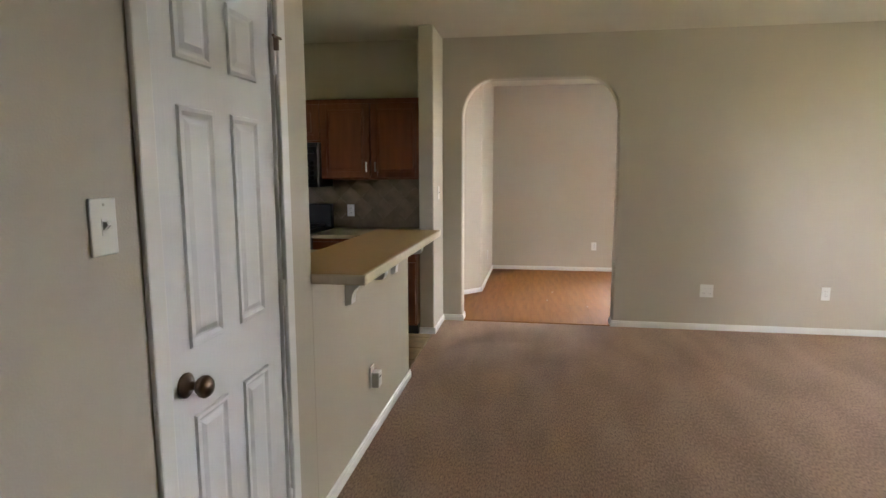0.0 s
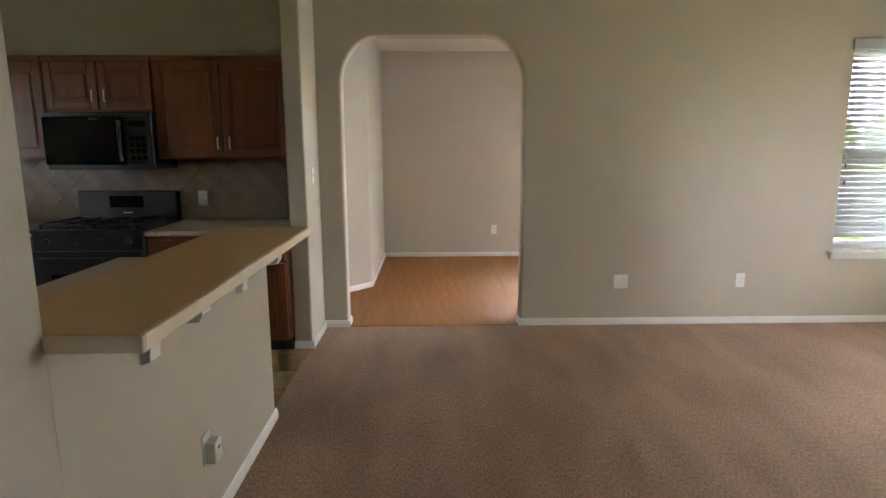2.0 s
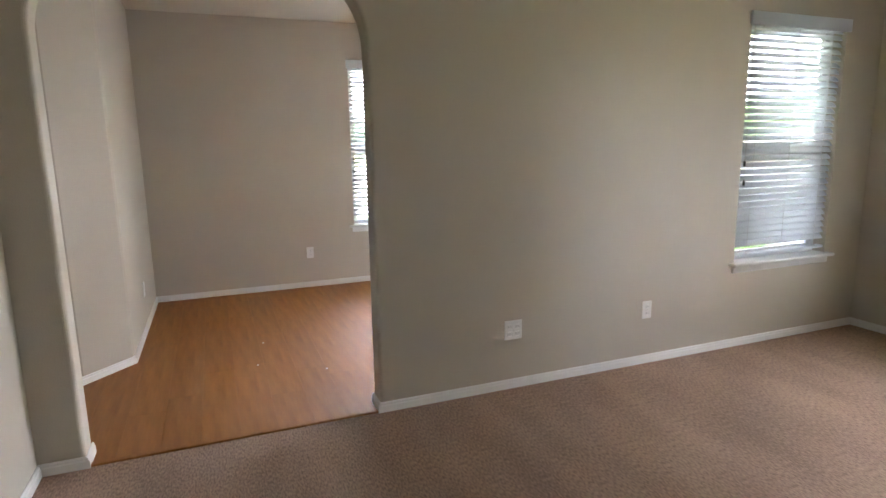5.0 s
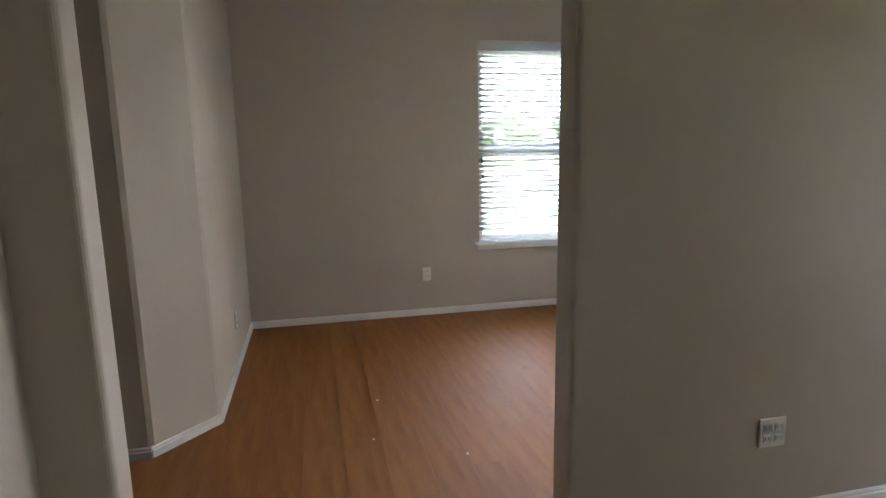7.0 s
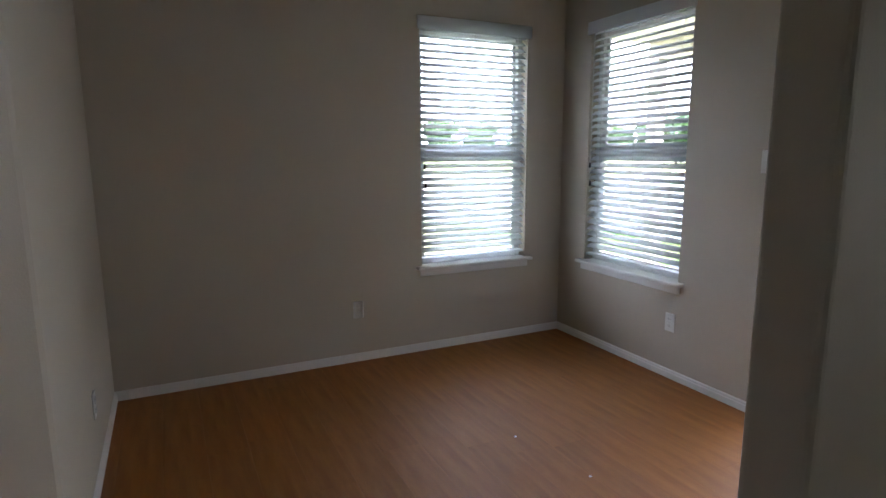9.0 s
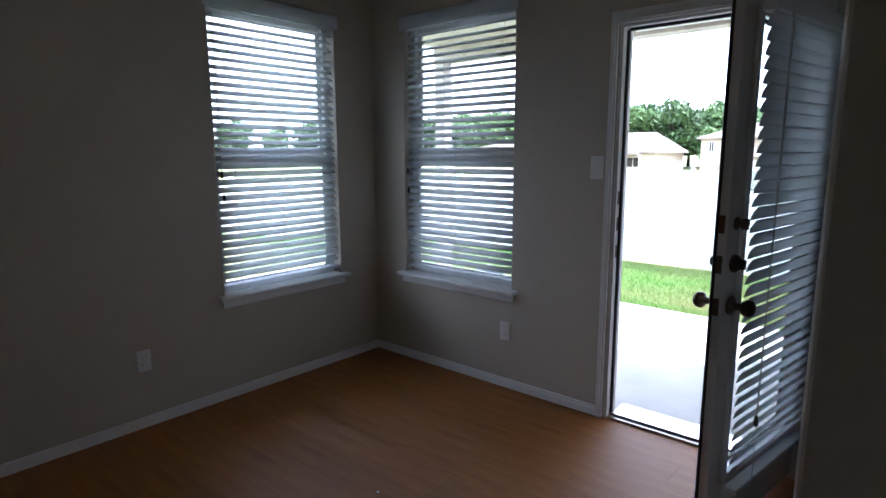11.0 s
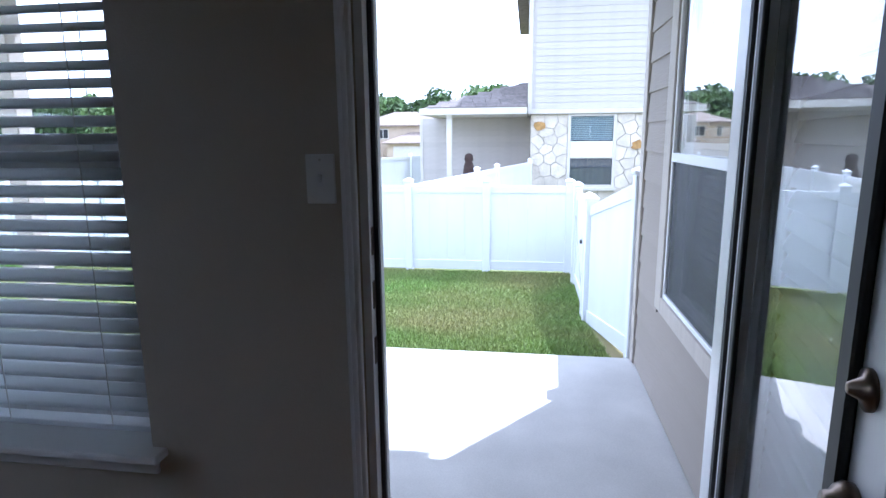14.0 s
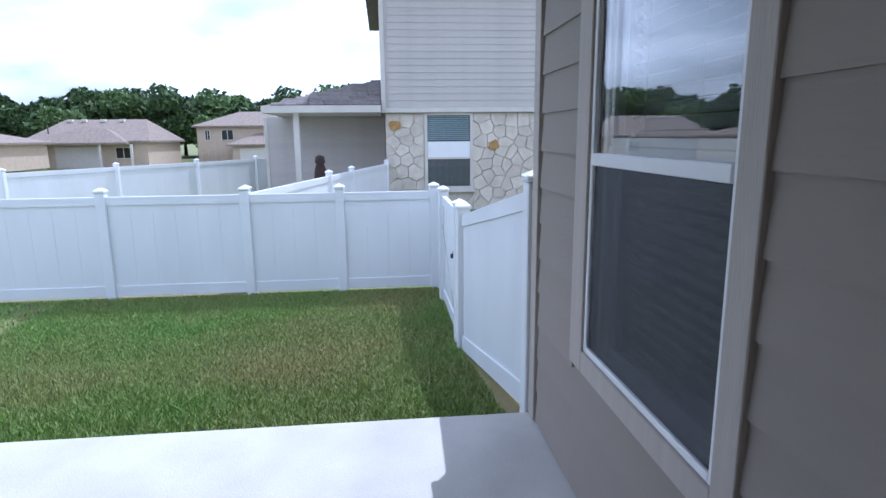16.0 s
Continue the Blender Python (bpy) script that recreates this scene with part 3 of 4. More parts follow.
# ---- switches and outlets ----
def plate(kind, m, label):
    """A wall plate; x along the wall, y out of the wall is negative."""
    w, h = (0.115, 0.117) if kind == "double" else (0.072, 0.117)
    t = thing({"switch": "light_switch", "box": "wall_box"}.get(kind, "wall_outlet"), label, "switch" if kind == "switch" else "outlet", "wall plates", m)
    part("plate", B((-w / 2, -0.007, -h / 2), (w / 2, 0.0, h / 2), 0.003, 2), PLAST, t)
    if kind == "switch":
        part("toggle", prism([(-0.004, -0.011), (-0.019, 0.004), (-0.017, 0.010), (-0.004, 0.011)], -0.005, 0.005, "x"), PLAST, t)
        part("toggle_slot", B((-0.008, -0.0078, -0.018), (0.008, -0.0068, 0.018)), TRIM, t)
    elif kind == "box":
        part("plug", B((-0.03, -0.05, -0.055), (0.034, -0.007, 0.03), 0.006, 2), PLAST, t)
        part("lamp_eye", B((-0.01, -0.052, 0.0), (0.01, -0.0495, 0.008)), DARK, t)
    else:
        for x in ((-0.025, 0.025) if kind == "double" else (0,)):
            for z in (-0.022, 0.022):
                s = part("socket", B((x - 0.016, -0.0095, z - 0.014), (x + 0.016, -0.0066, z + 0.014), 0.004, 2), PLAST, t)
                part("slots", boxes(((x - 0.008, -0.0099, z - 0.004), (x - 0.006, -0.0093, z + 0.006)), ((x + 0.006, -0.0099, z - 0.004), (x + 0.008, -0.0093, z + 0.006))), DARK, s)
    part("screw", lathe([(0.003, 0), (0.003, 0.001)], "y", (0, -0.0078, 0.0 if kind != "switch" else 0.045), 8), STEEL, t)
    return t


plate("double", pose(3.332, YA, 0.363), "white double wall outlet above the baseboard")
plate("outlet", pose(4.321, YA, 0.366), "white single wall outlet above the baseboard")
plate("outlet", pose(2.625, YN, 0.363), "white wall outlet in the dining room")
plate("outlet", pose(XE, 7.942, 0.358, 0, 0, -90), "white wall outlet below the window")
plate("switch", pose(XE, 7.378, 1.357, 0, 0, -90), "white light switch beside the patio door")
plate("switch", pose(0.93, 1.585, 1.325, 0, 0, 90), "white light switch beside the pantry door")
plate("box", pose(0.93, 3.45, 0.34, 0, 0, 90), "white outlet with a plugged-in adapter")
plate("outlet", pose(1.15, 8.23, 0.33, 0, 0, 90), "white wall outlet near the corner")
plate("switch", pose(0.91, 5.72, 1.25, 0, 0, 90), "white light switch on the wall stub")

# ---- breakfast bar ----
bar = thing("bar_top", "tan laminate breakfast bar top with pale edge", "counter", "", pose(0.70, 2.662, 1.005))
part("slab", B((0.0, 0.0, 0.0), (0.440, 1.748, 0.038), 0.006, 2), LAMTOP, bar)
part("edge_strip", B((0.4402, 0.0, -0.004), (0.452, 1.760, 0.0375), 0.005, 2), LAMEDGE, bar, "pale cream edge strip")
part("edge_strip", B((0.0, 1.7482, -0.004), (0.440, 1.760, 0.0375), 0.005, 2), LAMEDGE, bar, "pale cream edge strip")
part("edge_strip", B((0.232, -0.012, -0.004), (0.452, -0.0002, 0.0375), 0.005, 2), LAMEDGE, bar, "pale cream edge strip")


def bracket(y):
    pts = [(0.0, 0.0), (0.19, 0.0), (0.19, -0.03)]
    for i in range(7):
        a = i / 6 * math.pi / 2
        pts.append((0.03 + 0.15 * (1 - math.sin(a)), -0.05 - 0.10 * (1 - math.cos(a))))
    pts += [(0.03, -0.17), (0.0, -0.18)]
    bm = prism(pts, -0.032, 0.032, "y")
    ob = part("shelf_bracket", bm, TRIM)
    ob.matrix_world = pose(0.931, y, 1.0005)
    return tagged(ob, "white painted wooden corbel under the bar", "bracket", "bar brackets")


for y in (3.08, 3.92):
    bracket(y)

# ---- kitchen ----
KY = YA - 0.002


def raised_door(w, h):
    """Cabinet door with a raised frame; front at y = 0."""
    bm = B((0, 0, 0), (w, 0.018, h), 0.002)
    f = 0.055
    return bm


def dress_door(d, w, h):
    """The frame and the raised field of a cabinet door."""
    f = 0.055
    for a, b in (((0, -0.013, 0), (f, 0.0, h)), ((w - f, -0.013, 0), (w, 0.0, h)), ((f, -0.013, 0), (w - f, 0.0, f)), ((f, -0.013, h - f), (w - f, 0.0, h))):
        part("frame_rail", B(a, b, 0.004, 2), WOOD, d)
    part("raised_field", B((f + 0.02, -0.008, f + 0.02), (w - f - 0.02, 0.0, h - f - 0.02), 0.007), WOOD, d)


def cabinet(x0, x1, z0, z1, yf, doors, handle_low, drawer=False, label=""):
    t = thing("upper_cabinet" if z0 > 1 else "base_cabinet", label, "cabinet", "kitchen cabinets", pose(x0, yf, z0))
    w, h = x1 - x0 - 0.004, z1 - z0
    part("body", B((0, 0.021, 0 if z0 > 1 else 0.09), (w, KY - yf, h), 0.002), WOOD, t)
    if z0 < 1:
        part("toe_kick", B((0.0, 0.08, 0), (w, KY - yf, 0.0895)), DARK, t)
    lo, hi = (0.015, h - 0.03) if z0 > 1 else (0.11, h - (0.20 if drawer else 0.03))
    dw = w / doors
    for i in range(doors):
        d = part("door", raised_door(dw - 0.012, hi - lo), WOOD, t)
        d.matrix_basis = pose(i * dw + 0.006, 0.002, lo)
        dress_door(d, dw - 0.012, hi - lo)
        x = (dw - 0.05) if i % 2 == 0 else 0.035
        if doors == 1:
            x = 0.035
        zc = 0.10 if handle_low else hi - lo - 0.12
        if handle_low and h < 0.5:
            zc = 0.09
        part("handle", boxes(((x, -0.030, zc - 0.045), (x + 0.010, -0.022, zc + 0.045)), ((x, -0.024, zc - 0.04), (x + 0.010, -0.005, zc - 0.030)), ((x, -0.024, zc + 0.030), (x + 0.010, -0.005, zc + 0.04)), bev=0.002), STEEL, d, "brushed nickel pull")
        if drawer:
            r = part("drawer", B((i * dw + 0.006, 0.0, h - 0.18), ((i + 1) * dw - 0.006, 0.0205, h - 0.03), 0.004), WOOD, t)
            xc = (i + 0.5) * dw
            part("handle", boxes(((xc - 0.05, -0.03, h - 0.11), (xc + 0.05, -0.022, h - 0.10)), ((xc - 0.045, -0.024, h - 0.11), (xc - 0.035, 0.0, h - 0.10)), ((xc + 0.035, -0.024, h - 0.11), (xc + 0.045, 0.0, h - 0.10))), STEEL, r, "brushed nickel pull")
    if z0 > 1:
        part("crown", B((-0.001, -0.012, h - 0.03), (w + 0.001, 0.0205, h + 0.012), 0.008, 2), WOOD, t)
    return t


UY = 5.68
cabinet(-0.18, 0.775, 1.37, 2.08, UY, 2, True, label="cherry-stained two-door upper cabinet with nickel pulls")
cabinet(-0.94, -0.18, 1.71, 2.08, UY, 2, True, label="short cherry-stained cabinet above the microwave")
cabinet(-1.85, -0.94, 1.37, 2.08, UY, 2, True, label="cherry-stained two-door upper cabinet with nickel pulls")
cabinet(-2.76, -1.85, 1.37, 2.08, UY, 2, True, label="cherry-stained two-door upper cabinet with nickel pulls")
cabinet(-0.175, 0.775, 0, 0.855, 5.385, 2, False, True, label="cherry-stained base cabinet with drawers beside the range")
cabinet(-1.85, -0.945, 0, 0.855, 5.385, 2, False, True, label="cherry-stained base cabinet with drawers")
cabinet(-2.76, -1.85, 0, 0.855, 5.385, 2, False, True, label="cherry-stained base cabinet with drawers")
for x0, x1 in ((-0.175, 0.778), (-2.76, -0.945)):
    c = part("kitchen_counter", B((x0, 5.355, 0.857), (x1, KY, 0.893), 0.008, 2), CTOP)
    tagged(c, "beige laminate kitchen counter", "counter")
sink = thing("base_cabinet", "cherry-stained base cabinet behind the half wall", "cabinet", "kitchen cabinets", pose(0, 0, 0))
part("body", B((0.20, 2.67, 0.09), (0.788, 4.365, 0.855)), WOOD, sink)
part("toe_kick", B((0.27, 2.67, 0.0), (0.788, 4.365, 0.0895)), DARK, sink)
tagged(part("kitchen_counter", B((0.16, 2.665, 0.857), (0.788, 4.40, 0.893), 0.008, 2), CTOP), "beige laminate counter behind the bar", "counter")


def microwave():
    t = thing("microwave", "black over-the-range microwave with glass door", "microwave", "", pose(-0.938, 5.60, 1.30))
    w, h, d = 0.754, 0.405, KY - 5.60
    part("body", B((0, 0.02, 0), (w, d, h), 0.004), BLACK, t)
    part("door", B((0.002, 0, 0.035), (0.565, 0.019, h - 0.035), 0.006, 2), BLKG, t)
    part("control_panel", B((0.57, 0, 0.035), (w - 0.002, 0.019, h - 0.035), 0.005, 2), BLACK, t)
    part("vent_grille", boxes(*[((0.02, 0.004, h - 0.032 + i * 0.009), (w - 0.02, 0.0195, h - 0.027 + i * 0.009)) for i in range(3)]), BLACK, t)
    part("handle", boxes(((0.535, -0.035, 0.06), (0.555, -0.022, h - 0.06)), ((0.537, -0.024, 0.07), (0.553, 0.0, 0.09)), ((0.537, -0.024, h - 0.09), (0.553, 0.0, h - 0.07)), bev=0.004), BLACK, t)
    part("display", B((0.60, -0.001, h - 0.10), (0.72, 0.002, h - 0.065)), BLKG, t)
    part("maker_mark", B((0.33, -0.0012, h - 0.055), (0.39, 0.001, h - 0.046)), STEEL, t)
    for r in range(4):
        for c in range(3):
            part("button", B((0.60 + c * 0.042, -0.0015, 0.07 + r * 0.045), (0.632 + c * 0.042, 0.002, 0.10 + r * 0.045), 0.001), BLKG, t)


def kitchen_range():
    t = thing("kitchen_range", "black freestanding gas range with back guard", "stove", "", pose(-0.938, 5.33, 0))
    w, d = 0.754, KY - 5.33
    part("body", B((0, 0.03, 0.05), (w, d, 0.885), 0.004), BLACK, t)
    part("cooktop", B((-0.002, 0.0, 0.885), (w + 0.002, d - 0.07, 0.905), 0.006, 2), BLACK, t)
    part("back_guard", B((0, d - 0.075, 0.885), (w, d, 1.13), 0.012, 2), BLACK, t)
    part("clock_panel", B((0.24, d - 0.079, 1.0), (0.50, d - 0.0745, 1.09), 0.002), BLKG, t)
    part("maker_mark", B((0.34, d - 0.0805, 0.955), (0.41, d - 0.0745, 0.965)), STEEL, t)
    o = part("oven_door", B((0.005, 0.0, 0.20), (w - 0.005, 0.029, 0.76), 0.008, 2), BLACK, t)
    part("window", B((0.12, -0.002, 0.34), (w - 0.12, 0.002, 0.60), 0.001), BLKG, o)
    part("handle", boxes(((0.05, -0.05, 0.70), (w - 0.05, -0.032, 0.722)), ((0.07, -0.034, 0.702), (0.10, 0.0, 0.72)), ((w - 0.10, -0.034, 0.702), (w - 0.07, 0.0, 0.72)), bev=0.005), BLACK, o)
    part("drawer", B((0.005, 0.004, 0.06), (w - 0.005, 0.029, 0.19), 0.006, 2), BLACK, t)
    for i in range(4):
        x = 0.10 + i * 0.185
        part("knob", lathe([(0.022, 0.0), (0.021, -0.02), (0.016, -0.028), (0.004, -0.029)], "y", (x, 0.03, 0.825), 16), BLACK, t)
    for x in (0.20, 0.55):
        for y in (0.16, 0.42):
            part("burner", lathe([(0.05, 0.905), (0.05, 0.915), (0.03, 0.922), (0.004, 0.923)], at=(x, y, 0), n=16), BLACK, t)
    for x in (0.04, 0.40):
        g = bmesh.new()
        for y in (0.06, 0.29, 0.52):
            box(g, (x, y, 0.925), (x + 0.31, y + 0.012, 0.94))
        for dx in (0.0, 0.15, 0.30):
            box(g, (x + dx, 0.06, 0.925), (x + dx + 0.012, 0.53, 0.941))
        for dx in (0.0, 0.30):
            for y in (0.06, 0.52):
                box(g, (x + dx, y, 0.9055), (x + dx + 0.012, y + 0.012, 0.925))
        part("grate", g, BLACK, t, "black cast-iron grate")


microwave()
kitchen_range()
bs = struct("backsplash", B((-2.76, YA - 0.006, 0.895), (0.778, YA - 0.0005, 1.369)), GROUT, "tan diagonal tile backsplash", "backsplash")
plate("outlet", pose(-0.005, YA - 0.012, 1.065), "white wall outlet on the tiled backsplash")

# ---- outdoors: ground, patio, house outside ----
def ground_z(x):
    if x < 6.75:
        return -0.09
    if x < 9.0:
        return -0.09 - 0.40 * (x - 6.75) / 2.25
    if x < 26:
        return -0.49
    return -0.49 - min(1.3, (x - 26) * 0.028)


def ground():
    xs = [-900, -200, -60, -20, -8, 0, 4, 6.0, 6.75, 7.2, 7.7, 8.2, 8.6, 9.0, 10, 12, 16, 22, 26, 35, 50, 72, 90, 130, 250, 900]
    ys = [-900, -200, -60, -20, -8, 0, 4, 6, 8, 10, 13, 17, 25, 40, 70, 130, 300, 900]
    bm = bmesh.new()
    g = [[bm.verts.new((x, y, ground_z(x) if x > 6.0 else -0.34 + 0.25 * max(0, min(1, (x - 4) / 2)))) for y in ys] for x in xs]
    for i in range(len(xs) - 1):
        for j in range(len(ys) - 1):
            bm.faces.new((g[i][j], g[i + 1][j], g[i + 1][j + 1], g[i][j + 1]))
    return bm


struct("ground", ground(), SOIL, "mown lawn with dry straw patches", "ground")
struct("patio", B((4.44, 6.12, -0.25), (6.82, 10.6, -0.035), 0.012, 2), CONC, "pale concrete patio slab with faint stains", "patio")
pc = struct("patio_cover", boxes(((4.44, 6.19, 2.62), (6.95, 10.6, 2.72))), XTRIM, "patio roof with a greige soffit", "roof")
part("beam", B((6.62, 6.20, 2.44), (6.80, 10.6, 2.6195), 0.006), XTRIM, pc, "painted beam")
part("post", B((6.60, 10.42, -0.034), (6.74, 10.56, 2.4395), 0.006), XTRIM, pc, "painted post")
# Roof slabs out of view; overhangs added to keep direct sun off the rooms.
struct("roof", boxes(((-3.9, -4.8, 2.80), (6.80, 6.19, 2.95)), ((6.80, -4.8, 2.80), (7.75, 5.15, 2.95)), ((-2.2, 6.19, 2.80), (4.5, 9.8, 2.95))), SHING, "house roof slabs out of view, overhangs added to block sun", "roof")

hw = struct("wall_siding", boxes(((XO, YB + 0.001, -0.2), (5.04, YB + 0.02, 2.6195)), ((6.15, YB + 0.001, -0.2), (XH, YB + 0.02, 2.6195)), ((5.04, YB + 0.001, -0.2), (6.15, YB + 0.02, 0.53)), ((5.04, YB + 0.001, 2.30), (6.15, YB + 0.02, 2.6195))), SIDING, "taupe lap siding on the house wall", "wall")


def lap_mesh(length, expo):
    """One lap board, its lower edge standing out."""
    return prism([(0, 0), (-0.022, 0.0), (-0.010, expo + 0.02), (0, expo + 0.02)], 0, length, "x")


def lap_boards(parent, spans, z0, z1, expo, material, m):
    store = {}
    k = 0
    z = z0
    while z < z1 - 0.02:
        for a, b, lo, hi in spans:
            if z + 0.03 > lo and z + expo - 0.03 < hi:
                key = round(b - a, 3)
                if key not in store:
                    store[key] = mesh_of("siding_board", lap_mesh(b - a, expo), material)
                piece("siding_board", store[key], parent, m @ pose(a, 0, z))
        z += expo


# frame with x along the wall to the west, y into the wall
lap_boards(hw, [(0.09, 0.63, -0.1, 2.6), (0.63, 1.74, -0.1, 0.53), (0.63, 1.74, 2.28, 2.6), (1.74, 2.32, -0.1, 2.6)], -0.02, 2.55, 0.172, SIDING, pose(XH, YB + 0.021, 0, 0, 0, 180))
part("corner_board", B((6.705, YB + 0.0205, -0.03), (6.80, YB + 0.052, 2.6195), 0.003), XTRIM, hw, "greige corner board")
part("corner_board", B((6.7805, YB - 0.06, -0.03), (6.80, YB + 0.0200, 2.6195), 0.003), XTRIM, hw)
wt = thing("window_trim", "wide greige wooden trim round the patio window", "trim", "", pose(0, 0, 0), "structure")
for a, b in (((5.04, YB + 0.0205, 0.53), (5.13, YB + 0.055, 2.33)), ((6.02, YB + 0.0205, 0.53), (6.15, YB + 0.055, 2.33)), ((5.13, YB + 0.0205, 0.53), (6.02, YB + 0.055, 0.615)), ((5.13, YB + 0.0205, 2.22), (6.02, YB + 0.055, 2.33))):
    part("board", B(a, b, 0.003), XTRIM, wt)
part("flange", boxes(((5.1302, YB + 0.021, 0.6152), (5.155, YB + 0.045, 2.2198)), ((5.995, YB + 0.021, 0.6152), (6.0198, YB + 0.045, 2.2198)), ((5.155, YB + 0.021, 0.6152), (5.995, YB + 0.045, 0.64)), ((5.155, YB + 0.021, 1.322), (5.995, YB + 0.050, 1.365)), bev=0.003), VINYLW, wt, "white vinyl window flange")
part("insect_screen", B((5.1555, YB + 0.030, 0.6405), (5.9945, YB + 0.034, 1.3215)), SCREEN, wt, "dark grey insect screen over the lower sash")
ug = part("pane", B((5.1555, YB + 0.026, 1.3655), (5.9945, YB + 0.030, 2.2195)), GLASS, wt)
ug.visible_shadow = False


# ---- fences ----
def cap_mesh():
    bm = B((-0.066, -0.066, 0), (0.066, 0.066, 0.035), 0.008)
    vs = [bm.verts.new((x, y, 0.0351)) for x, y in ((-0.055, -0.055), (0.055, -0.055), (0.055, 0.055), (-0.055, 0.055))]
    top = bm.verts.new((0, 0, 0.065))
    for i in range(4):
        bm.faces.new((vs[i], vs[(i + 1) % 4], top))
    return bm


POST_ME = mesh_of("post", B((-0.055, -0.055, -0.15), (0.055, 0.055, 1.30), 0.006), FENCE)
CAP_ME = mesh_of("cap", cap_mesh(), FENCE)


def fence(pts, label, height=1.25, skip=()):
    """Vinyl privacy fence from post to post; each bay is a panel of boards between two rails."""
    t = thing("fence", label, "fence")
    for i, (x, y, z) in enumerate(pts):
        p = piece("post", POST_ME, t, pose(x, y, z))
        piece("cap", CAP_ME, p, pose(0, 0, 1.30))
    for i, (p, q2) in enumerate(zip(pts, pts[1:])):
        if i in skip:
            continue
        a, b = Vector(p), Vector(q2)
        d = (b - a).normalized()
        flat = Vector((d.x, d.y, 0)).normalized()
        nrm = Vector((-flat.y, flat.x, 0))
        a, b = a + flat * 0.0555, b - flat * 0.0555

        def slab(u0, u1, z0, z1, th):
            bm = bmesh.new()
            rows = []
            for u in (u0, u1):
                c = a.lerp(b, u)
                rows.append([bm.verts.new(c + nrm * s + Vector((0, 0, zz))) for s, zz in ((-th, z0), (th, z0), (th, z1), (-th, z1))])
            bm.faces.new(rows[0]), bm.faces.new(rows[1])
            for k in range(4):
                bm.faces.new((rows[0][k], rows[0][(k + 1) % 4], rows[1][(k + 1) % 4], rows[1][k]))
            bmesh.ops.recalc_face_normals(bm, faces=bm.faces[:])
            return bm
        part("rail", slab(0, 1, 0.03, 0.16, 0.024), FENCE, t)
        part("rail", slab(0, 1, height - 0.10, height, 0.024), FENCE, t)
        n = max(3, round((b - a).length / 0.28))
        for k in range(n):
            part("board", slab((k + 0.003) / n, (k + 0.997) / n, 0.155, height - 0.095, 0.011), FENCE, t)
    return t


G = -0.49
fence([(11.2, y, G) for y in (6.31, 7.48, 8.62, 10.28, 11.95, 13.6, 15.3, 17.0)], "white vinyl privacy fence across the back of the lawn")
fence([(x, 17.0, G if x > 8 else -0.32) for x in (11.2, 9.0, 6.8, 4.6, 2.4, 0.2, -2.0, -4.2)][0:], "white vinyl privacy fence along the side of the yard")
fence([(8.93, 6.25, G), (6.87, 6.155, -0.10)], "white vinyl fence stepping down from the house corner")
gate = thing("fence_gate", "white vinyl gate with dark latch between posts", "gate")
for x in (10.62, 9.17):
    p = piece("post", POST_ME, gate, pose(x, 6.25, G))
    piece("cap", CAP_ME, p, pose(0, 0, 1.30))
part("gate_frame", boxes(((9.25, 6.225, G + 0.05), (9.33, 6.275, 0.76)), ((10.46, 6.225, G + 0.05), (10.54, 6.275, 0.76)), ((9.33, 6.225, G + 0.05), (10.46, 6.275, G + 0.17)), ((9.33, 6.225, 0.66), (10.46, 6.275, 0.76)), bev=0.004), FENCE, gate)
for k in range(4):
    part("board", B((9.332 + k * 0.282, 6.239, G + 0.165), (9.332 + k * 0.282 + 0.276, 6.261, 0.665)), FENCE, gate)
part("latch", boxes(((9.20, 6.276, 0.30), (9.32, 6.30, 0.36)), ((9.21, 6.30, 0.31), (9.25, 6.33, 0.35)), bev=0.004), DARK, gate, "black gate latch")
part("filler_board", B((10.68, 6.235, G + 0.03), (11.25, 6.265, 0.76), 0.004), FENCE, gate)
br = part("brace_cable", lathe([(0.005, -0.62), (0.005, 0.62)], n=8), STEEL, gate)
br.matrix_basis = pose(9.9, 6.285, 0.12, 0, 58, 0)

fence([(11.26, 8.62, G), (14.4, 7.90, G), (15.8, 7.58, G), (18.9, 6.86, G)], "white vinyl fence of the neighbouring yard")
for x, y in ((14.3, 7.98), (15.75, 7.66)):
    tagged(part("gate_hinge", boxes(((x - 0.05, y, 0.50), (x + 0.10, y + 0.03, 0.60)), ((x - 0.02, y + 0.02, 0.46), (x + 0.03, y + 0.05, 0.64)), bev=0.005), DARK), "black metal gate hardware on the white fence", "hinge", "gate hardware")
fence([(6.0, 20.6, G), (8.75, 19.2, G), (11.5, 17.8, G), (14.25, 16.35, G), (17.0, 14.9, G), (19.4, 13.65, G), (21.7, 12.4, G), (24.0, 11.2, G), (25.2, 9.9, G)], "white vinyl fence across the far yard")

# ---- neighbour's house ----
nbh = thing("neighbour_house", "two-storey house with pale siding and limestone base", "house")
NX = 19.0
part("wall", B((NX + 0.12, -6.0, -0.6), (NX + 9, 6.84, 2.05)), MORTAR, nbh)
up = part("upper_wall", B((NX + 0.02, -6.0, 2.05), (NX + 9, 6.93, 5.65)), NSIDE, nbh)
me = mesh_of("siding_board", lap_mesh(12.7, 0.17), NSIDE)
for k in range(20):
    piece("siding_board", me, up, pose(NX + 0.019, 6.75, 2.16 + k * 0.17, 0, 0, -90))
part("corner_board", B((NX - 0.02, 6.84, 2.06), (NX + 0.0185, 6.95, 5.6), 0.004), NTRIM, up)
part("band", B((NX - 0.03, -6.0, 2.03), (NX + 0.0185, 6.95, 2.155), 0.004), NTRIM, up)
